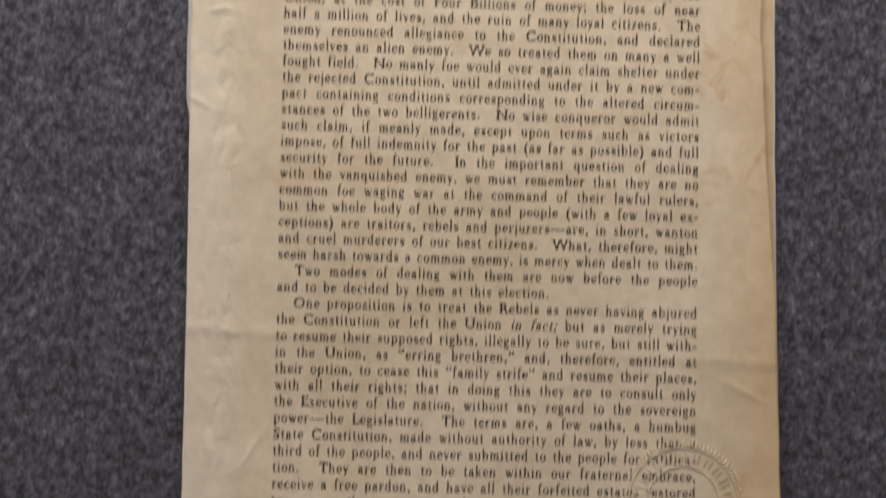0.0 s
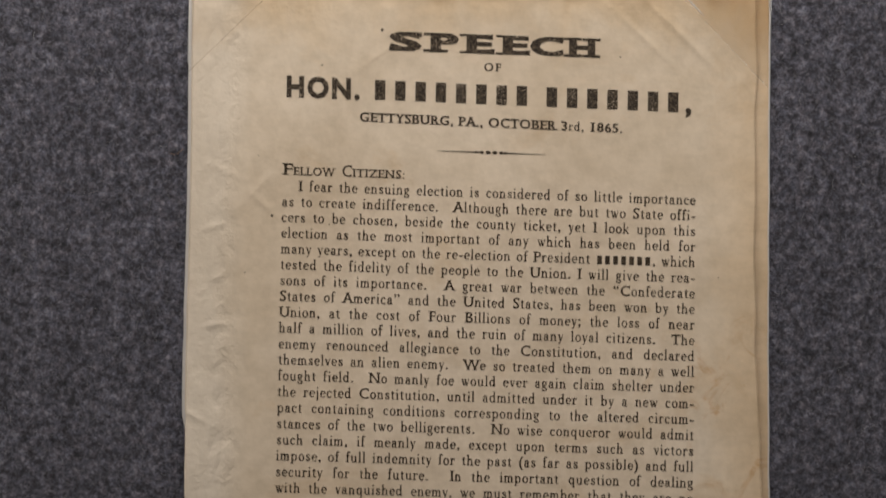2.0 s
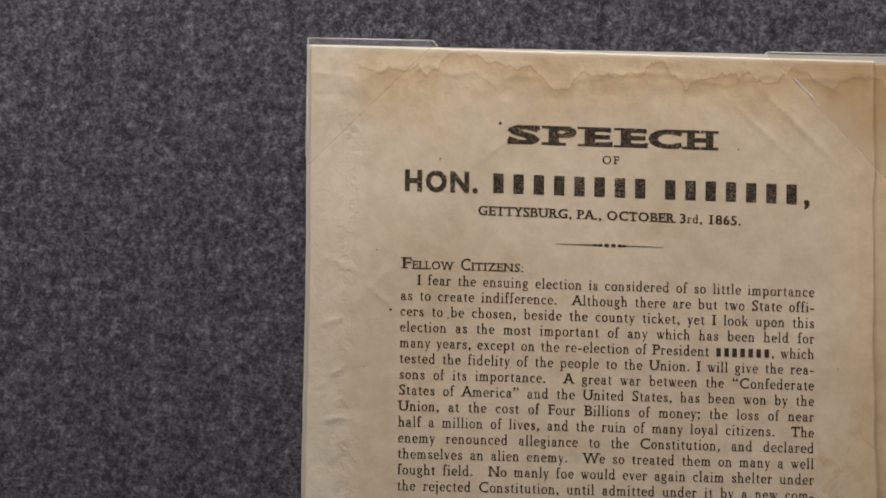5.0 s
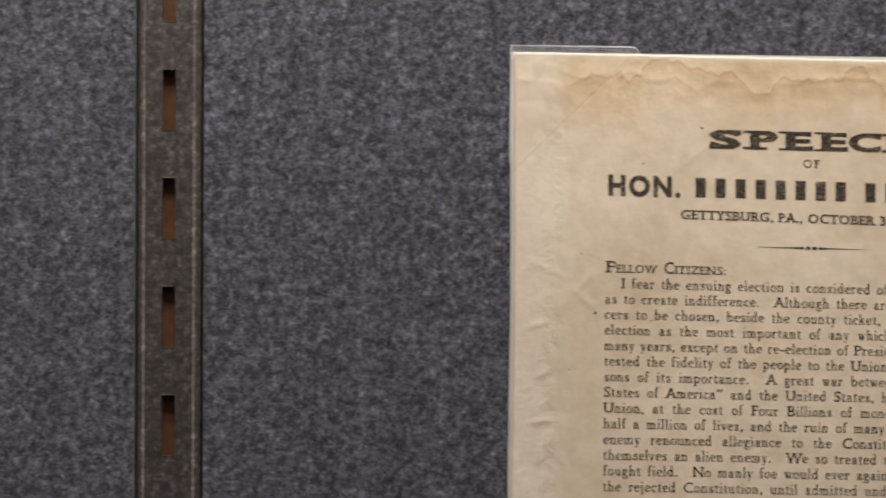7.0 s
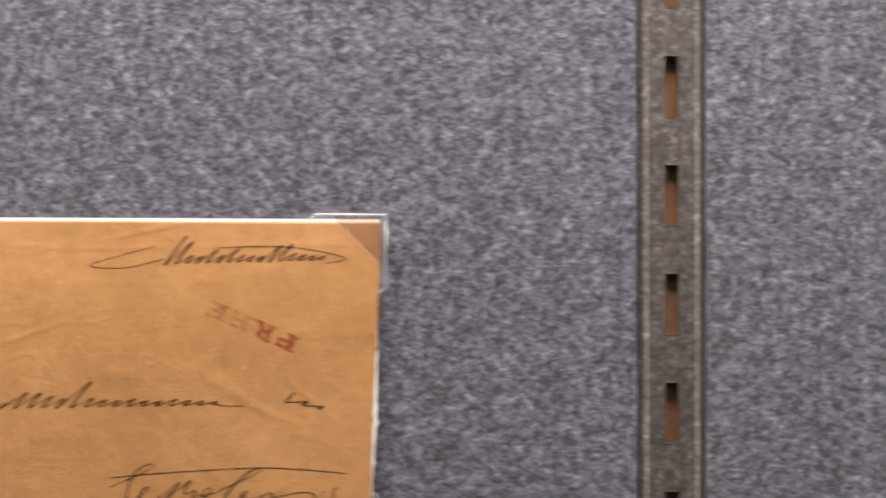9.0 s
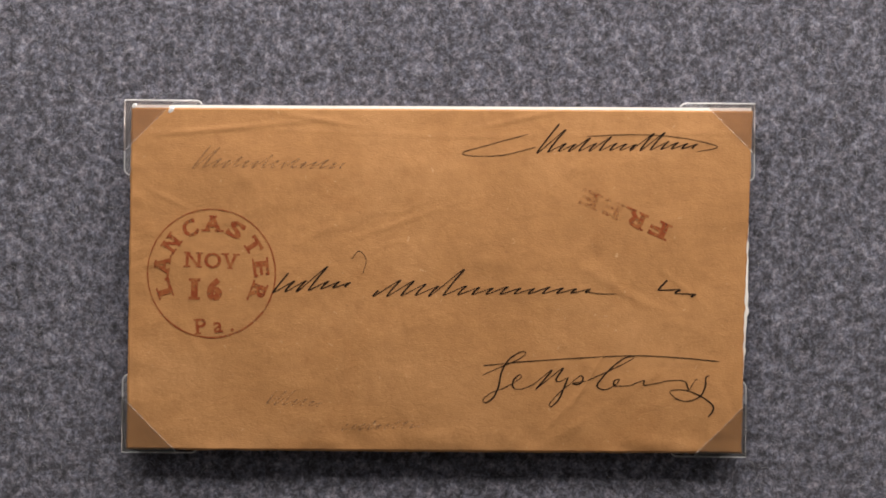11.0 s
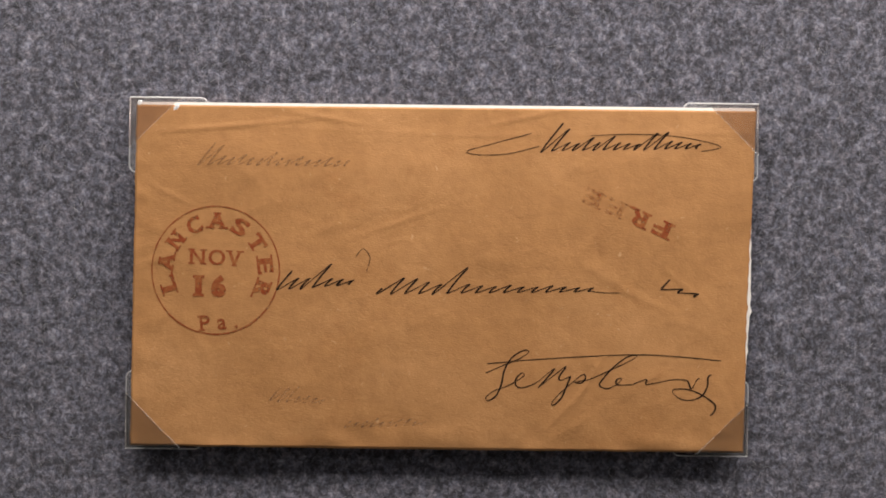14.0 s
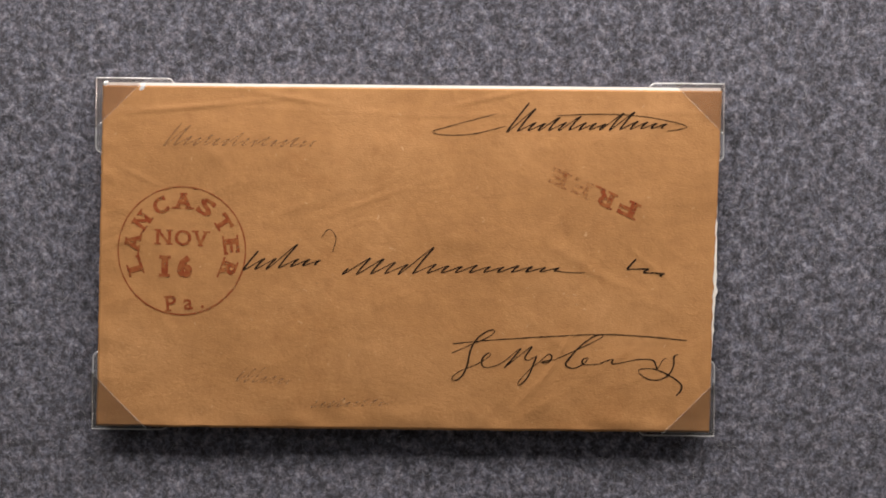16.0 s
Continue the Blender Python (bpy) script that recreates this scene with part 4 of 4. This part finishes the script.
def cover_sheet():
    bm = bmesh.new()
    nx, nz = 260, 150
    grid = []
    tl, tr, br, bl = ENV
    for j in range(nz + 1):
        r = j / nz
        row = []
        for i in range(nx + 1):
            s = i / nx
            x = (bl[0] + (br[0] - bl[0]) * s) * (1 - r) + (tl[0] + (tr[0] - tl[0]) * s) * r
            z = (bl[1] + (br[1] - bl[1]) * s) * (1 - r) + (tl[1] + (tr[1] - tl[1]) * s) * r
            if i == 0:
                x += 0.00018 * noise.noise((z * 190, 4, 4))
            if i == nx:
                torn = max(0.0, 1 - abs(z - 1.4165) / 0.030)
                x += 0.00022 * noise.noise((z * 220, 2, 4)) + torn * (0.0004 * noise.noise((z * 420, 5, 1)) - 0.0004)
            if j == 0:
                z += 0.00016 * noise.noise((x * 150, 9, 4)) - 0.0004 * math.sin(math.pi * s) * 0.5
            row.append(bm.verts.new(on_cover(x, z, 0)))
        grid.append(row)
    for a, b in zip(grid, grid[1:]):
        for i in range(nx):
            bm.faces.new((a[i], a[i + 1], b[i + 1], b[i]))
    rim = grid[0] + [r[-1] for r in grid[1:]] + grid[-1][-2::-1] + [r[0] for r in grid[-2:0:-1]]
    thick = {v: bm.verts.new((v.co.x, v.co.y + 0.00025, v.co.z)) for r in grid for v in r}
    for a, b in zip(grid, grid[1:]):
        for i in range(nx):
            bm.faces.new([thick[v] for v in (b[i], b[i + 1], a[i + 1], a[i])])
    for k in range(len(rim)):
        q = (k + 1) % len(rim)
        bm.faces.new((rim[q], rim[k], thick[rim[k]], thick[rim[q]]))
    part("front", bm, MANILA, envelope, smooth=True)
    # inner white sheet that shows at the torn side and the top
    bm = bmesh.new()
    n = 60
    right = []
    for j in range(n + 1):
        z = 1.3822 + (1.46235 - 1.3822) * j / n
        torn = max(0.0, 1 - abs(z - 1.4165) / 0.026)
        right.append((-0.06910 + 0.0266 * (z - 1.3812) - 0.0003 + torn * (0.00085 + 0.0008 * noise.noise((z * 520, 6, 1))), z))
    left = [(-0.2131, z) for _, z in right]
    for depth in (-0.00300, -0.0022):
        rows = []
        for a, b in zip(left, right):
            (ax, az), (bx, bz) = laid(*a), laid(b[0], b[1] + 0.0003)
            rows.append((bm.verts.new((ax, depth, az)), bm.verts.new((bx, depth, bz))))
        for (a, b), (c, d) in zip(rows, rows[1:]):
            bm.faces.new((a, b, d, c))
        if depth == -0.00300:
            first = rows
    for (a, b), (c, d), (e, f), (g, h) in zip(rows, rows[1:], first, first[1:]):
        bm.faces.new((a, c, g, e))
        bm.faces.new((b, f, h, d))
    bm.faces.new((rows[-1][0], rows[-1][1], first[-1][1], first[-1][0]))
    bmesh.ops.recalc_face_normals(bm, faces=bm.faces)
    part("inner_card", bm, WHITE_CARD, envelope, "white card edge behind the envelope")
    # unseen back block, added to rest on the wall and carry the raised front
    bm = bmesh.new()
    box(bm, -0.2128, -0.0705, -0.0021, 0.0, 1.3826, 1.4615, 0.0006)
    for v in bm.verts:
        v.co.x, v.co.z = laid(v.co.x, v.co.z)
    part("back", bm, MANILA, envelope)


cover_sheet()


def turned(cx, cz, degrees):
    """Places letters round a point on the envelope, turned by degrees."""
    c, s = math.cos(radians(degrees)), math.sin(radians(degrees))
    return lambda across, up, lift: on_cover(cx + across * c - up * s, cz + across * s + up * c, 0.00006 + lift)


def stamp_word(name, text, cx, cz, width, cap, degrees, mat, heavy=0.02, serif=0.06, track=0.05, parent=None):
    wide, tall = width / run_width(text, heavy, track, serif), cap / 0.70
    bm = bmesh.new()
    place = turned(cx, cz, degrees)
    set_run(bm, text, -width / 2, tall, wide, lambda a, u, l: place(a, u - cap / 2, l), heavy, serif, track)
    return part(name, bm, mat, parent or envelope)


def postmark():
    cx, cz, r = -0.1942, 1.4227, 0.0151
    bm = bmesh.new()
    n, rows = 120, []
    for k in range(n):
        a = math.tau * k / n
        w = 0.00009 + 0.00010 * (0.5 + 0.5 * noise.noise((math.cos(a) * 2.2, math.sin(a) * 2.2, 5))) + 0.00007 * max(0, math.cos(a + 0.9))
        rr = r + 0.00008 * noise.noise((k * 0.6, 1, 1))
        rows.append([bm.verts.new(on_cover(cx + q * math.cos(a), cz + q * math.sin(a))) for q in (rr - w, rr + w)])
    for k in range(n):
        p, q = rows[k], rows[(k + 1) % n]
        bm.faces.new((p[0], p[1], q[1], q[0]))
    ring = part("postmark", bm, RED_INK, envelope, "round red ink postmark")
    for i, c in enumerate("LANCASTER"):
        a = -108.0 + 27.3 * i
        stamp_word("letter", c, cx + 0.0118 * math.sin(radians(a)), cz + 0.0118 * math.cos(radians(a)), 0.0035, 0.0036, -a, RED_INK, (0.030, 0.015, -0.004), 0.11, 0.0, ring)
    stamp_word("month", "NOV", cx + 0.0001, cz + 0.0031, 0.0128, 0.0036, -2.0, RED_INK, (0.012, 0.014, -0.006), 0.09, 0.10, ring)
    stamp_word("day", "16", cx - 0.0008, cz - 0.0037, 0.0094, 0.0045, -1.0, RED_INK, (0.050, 0.030, 0.0), 0.09, 0.26, ring)
    stamp_word("state", "Pa.", cx + 0.0016, cz - 0.0120, 0.0110, 0.0036, 6.0, RED_INK, 0.012, 0.08, 0.30, ring)


postmark()
for i, c in enumerate("FREE"):
    stamp_word("free_stamp", c, -0.0889 - 0.00545 * i, 1.43385 + 0.0023 * i, 0.0044, 0.0037, 156.0, RED_INK if i < 2 else PALE_RED_INK, 0.035, 0.08, 0.0)


def pen(bm, points, width, press=1.0):
    """An ink line: a flat ribbon through control points, broader where the pen moves down."""
    pts = [Vector(p) for p in points]
    line = []
    for i in range(len(pts) - 1):
        a, b, c, d = pts[max(0, i - 1)], pts[i], pts[i + 1], pts[min(len(pts) - 1, i + 2)]
        for k in range(5):
            t = k / 5
            line.append(0.5 * ((2 * b) + (c - a) * t + (2 * a - 5 * b + 4 * c - d) * t * t + (3 * b - a - 3 * c + d) * t ** 3))
    line.append(pts[-1])
    rows = []
    for i, p in enumerate(line):
        d = line[min(len(line) - 1, i + 1)] - line[max(0, i - 1)]
        d = d.normalized() if d.length > 1e-9 else Vector((1, 0))
        w = width * (0.75 + press * max(0.0, -d.y) * 0.9 + 0.25 * noise.noise((p.x * 900, p.y * 900, 0)))
        w *= 0.55 if i in (0, len(line) - 1) else 1.0
        side = Vector((-d.y, d.x)) * w / 2
        rows.append([bm.verts.new(on_cover(*(p + side))), bm.verts.new(on_cover(*(p - side)))])
    for p, q in zip(rows, rows[1:]):
        bm.faces.new((p[0], p[1], q[1], q[0]))


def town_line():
    """The town written in a sloping hand, its strokes placed from pixel positions in the camera's view."""
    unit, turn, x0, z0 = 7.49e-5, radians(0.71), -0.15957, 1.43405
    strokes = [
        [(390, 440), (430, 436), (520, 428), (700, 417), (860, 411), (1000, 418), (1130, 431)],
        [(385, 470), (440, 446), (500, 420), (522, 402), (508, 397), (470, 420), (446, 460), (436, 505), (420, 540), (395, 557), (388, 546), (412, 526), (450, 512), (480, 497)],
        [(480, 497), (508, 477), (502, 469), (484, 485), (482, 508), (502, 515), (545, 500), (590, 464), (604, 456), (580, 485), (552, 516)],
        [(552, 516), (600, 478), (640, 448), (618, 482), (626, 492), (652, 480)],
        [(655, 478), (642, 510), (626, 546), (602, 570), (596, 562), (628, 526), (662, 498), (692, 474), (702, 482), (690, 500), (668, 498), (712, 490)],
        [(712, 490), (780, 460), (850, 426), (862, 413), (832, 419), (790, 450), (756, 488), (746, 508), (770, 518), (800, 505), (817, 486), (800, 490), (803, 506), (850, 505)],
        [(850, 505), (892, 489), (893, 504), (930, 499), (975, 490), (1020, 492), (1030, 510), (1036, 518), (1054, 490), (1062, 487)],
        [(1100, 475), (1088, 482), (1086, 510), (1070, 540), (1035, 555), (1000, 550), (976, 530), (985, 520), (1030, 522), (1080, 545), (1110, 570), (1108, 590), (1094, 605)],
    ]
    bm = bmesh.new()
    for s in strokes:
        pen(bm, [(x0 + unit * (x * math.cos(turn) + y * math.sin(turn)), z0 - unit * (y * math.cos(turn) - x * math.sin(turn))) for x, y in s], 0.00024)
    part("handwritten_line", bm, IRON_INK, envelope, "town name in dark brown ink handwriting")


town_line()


def pen_bars(name, x0, x1, z0, z1, heights, mat, width, label, over=()):
    """A written word kept as plain slanting bars of its size, each linked to the next by a hairline."""
    bm = bmesh.new()
    n, line_pts = len(heights), []
    for k, h in enumerate(heights):
        s = k / max(1, n - 1)
        h = h * 0.001
        x, z = x0 + (x1 - x0 - 0.0012) * s, z0 + (z1 - z0) * s
        tip = (x + 0.7 * h + 0.0004, z + h)
        line_pts += [tip, (x + 0.35 * h + 0.0001, z + h * 0.5), (x, z + 0.00005), (x + 0.0004, z)]
    pen(bm, line_pts, width, 1.0)
    for line in over:
        pen(bm, line, width * 0.75, 0.0)
    part(name, bm, mat, envelope, label)


INK_BARS, PENCIL_BARS = "dark brown ink bars of a written word", "faint pencil bars of a written note"
pen_bars("name_bar", -0.1795, -0.1615, 1.4185, 1.4198, (4.4, 2.4, 2.2, 5.4, 1.7, 1.4, 1.0), IRON_INK, 0.00027, INK_BARS, [[(-0.1612, 1.4262), (-0.1595, 1.4282), (-0.1578, 1.4262), (-0.1586, 1.4228)]])
pen_bars("name_bar", -0.1560, -0.1050, 1.4178, 1.4188, (1.2, 3.6, 3.4, 2.6, 2.0, 6.0, 2.0, 1.6, 1.4, 1.7, 1.3, 1.2, 1.5, 1.2, 1.0, 0.9), IRON_INK, 0.00027, INK_BARS, [[(-0.1060, 1.4190), (-0.1030, 1.4186), (-0.0988, 1.4186)]])
pen_bars("word_bar", -0.0890, -0.0800, 1.4195, 1.4180, (2.4, 0.9, 0.6), IRON_INK, 0.00030, INK_BARS)
pen_bars("signature_bar", -0.1175, -0.0800, 1.4520, 1.4530, (6.6, 5.2, 1.8, 1.6, 3.0, 1.7, 3.2, 1.6, 1.4, 1.2, 3.8, 4.0, 1.8, 1.5, 1.2, 1.0), IRON_INK, 0.00026, "dark brown ink bars of a signature",
         [[(-0.1180, 1.4530), (-0.1260, 1.4510), (-0.1330, 1.4508), (-0.1352, 1.4516), (-0.1300, 1.4532), (-0.1200, 1.4560)], [(-0.1060, 1.4556), (-0.0960, 1.4561), (-0.0850, 1.4556), (-0.0752, 1.4535), (-0.0800, 1.4522)]])
pen_bars("pencil_bar", -0.1985, -0.1630, 1.4478, 1.4477, (5.0, 4.6, 2.0, 1.6, 2.4, 1.6, 1.5, 3.0, 1.6, 1.4, 2.2, 1.3, 1.4, 2.0, 1.2, 1.3), PENCIL, 0.00026, PENCIL_BARS)
pen_bars("pencil_bar", -0.1810, -0.1680, 1.3922, 1.3915, (3.2, 3.0, 3.4, 1.4, 1.6, 1.2, 1.0), PENCIL, 0.00024, PENCIL_BARS)
pen_bars("pencil_bar", -0.1632, -0.1440, 1.3860, 1.3868, (1.6, 1.2, 1.4, 2.0, 1.0, 1.2, 1.8, 1.6, 1.0, 0.9), PENCIL, 0.00024, PENCIL_BARS)


# ---- clear corner mounts ----
def corner_mount(at, turn, long_a, long_b, pocket, label, group, lap=0.0022, film=None, spots=(), over=-0.0047, edge_film=None):
    """A clear plastic photo corner: back tab with a welded rim and a three-cornered pocket. Its point lies at the top left before the turn."""
    ob = thing("corner_mount", (0, 0, 0), label, "corner mount", group)
    r, y = 0.0016, -0.0001

    def tab(depth, grow=0.0):
        pts = [(0.0, 0.0), (long_a - r, 0.0)]
        pts += [(long_a - r + r * math.sin(a), -r + r * math.cos(a)) for a in (0.4, 0.8, 1.2, 1.57)]
        pts += [(long_a, -lap), (long_a - 0.004, -lap - 0.004), (lap + 0.004, -long_b + 0.004), (lap, -long_b)]
        pts += [(r - r * math.sin(a), -long_b + r - r * math.cos(a)) for a in (0.0, 0.4, 0.8, 1.2, 1.57)]
        return [(x, depth, z) for x, z in pts]

    bm = bmesh.new()
    front, back = [bm.verts.new(p) for p in tab(y - 0.0001)], [bm.verts.new(p) for p in tab(y + 0.00005)]
    bm.faces.new(front)
    bm.faces.new(back[::-1])
    for k in range(len(front)):
        q = (k + 1) % len(front)
        bm.faces.new((front[k], front[q], back[q], back[k]))
    bmesh.ops.recalc_face_normals(bm, faces=bm.faces)
    part("back_tab", bm, FILM, ob)
    bm = bmesh.new()
    edge = tab(y - 0.0002)
    tube(bm, edge[:7], 0.00016)
    tube(bm, edge[9:] + edge[:1], 0.00016)
    part("rim", bm, FILM_EDGE, ob, "whitish welded plastic rim", smooth=True)
    bm = bmesh.new()
    tri = [(0.0006, -0.0006), (pocket, -0.0006), (0.0006, -pocket)]
    top = [bm.verts.new((x, over, z)) for x, z in tri]
    low = [bm.verts.new((x, over + 0.0001, z)) for x, z in tri]
    bm.faces.new(top)
    bm.faces.new(low[::-1])
    for k in range(3):
        q = (k + 1) % 3
        bm.faces.new((top[k], top[q], low[q], low[k]))
    wall = [bm.verts.new(p) for p in ((0.0006, y, -0.0006), (pocket, y, -0.0006), (0.0006, y, -pocket))]
    bm.faces.new((low[0], low[1], wall[1], wall[0]))
    bm.faces.new((low[2], low[0], wall[0], wall[2]))
    bmesh.ops.recalc_face_normals(bm, faces=bm.faces)
    part("pocket", bm, film or POCKET_FILM, ob, "clear film across the corner")
    bm = bmesh.new()
    tube(bm, [(pocket, over, -0.0007), (pocket * 0.5 + 0.0003, over - 0.00004, -pocket * 0.5 - 0.0003), (0.0007, over, -pocket)], 0.000055)
    part("pocket_edge", bm, edge_film or CUT_EDGE, ob, "bright cut edge of the film", smooth=True)
    # highlights on the film, put in as small whitened blobs
    for sx, sz, drawn in spots:
        bm = bmesh.new()
        bmesh.ops.create_uvsphere(bm, u_segments=16, v_segments=10, radius=0.00048)
        for v in bm.verts:
            along, aside = (v.co.x + v.co.z) * 0.707 * drawn, (v.co.x - v.co.z) * 0.707 / max(1.0, drawn * 0.45)
            v.co = Vector((sx + 0.707 * (along + aside), over - 0.0001 + 0.45 * v.co.y, sz + 0.707 * (along - aside)))
        part("glint_spot", bm, GLINT, ob, "milky white blob standing in for a glint on the film", smooth=True)
    for piece in ob.children:
        piece.visible_shadow = False
    ob.matrix_basis = pose(at[0], 0.0, at[1], 0, turn, 0)
    return ob


ENV_MOUNT, LEAF_MOUNT = "clear plastic corner mount holding the manila envelope", "clear plastic corner mount holding the printed leaflet"
corner_mount(laid(-0.21560, 1.46370), 0.5, 0.0182, 0.0176, 0.0122, ENV_MOUNT, "corners of the envelope", spots=((0.0031, -0.0017, 1.4), (0.0116, -0.0026, 1.8)))
corner_mount(laid(-0.06590, 1.46390), 90.5, 0.0182, 0.0176, 0.0122, ENV_MOUNT, "corners of the envelope")
corner_mount(laid(-0.06750, 1.37990), 180.5, 0.0176, 0.0178, 0.0128, ENV_MOUNT, "corners of the envelope", film=SHADED_FILM, edge_film=DULL_EDGE)
corner_mount(laid(-0.21570, 1.38000), 270.5, 0.0182, 0.0177, 0.0134, ENV_MOUNT, "corners of the envelope", film=SHADED_FILM)
corner_mount((0.08005, 1.50575), 0.6, 0.0298, 0.0285, 0.0295, LEAF_MOUNT, "corners of the leaflet", 0.0010, LEAF_FILM, over=-0.00225, edge_film=BROWN_EDGE)
corner_mount((0.21450, 1.50330), 90.6, 0.0290, 0.0293, 0.0288, LEAF_MOUNT, "corners of the leaflet", 0.0010, AMBER_FILM, spots=((0.0072, -0.0214, 4.0), (0.0106, -0.0180, 7.0)), over=-0.00225)
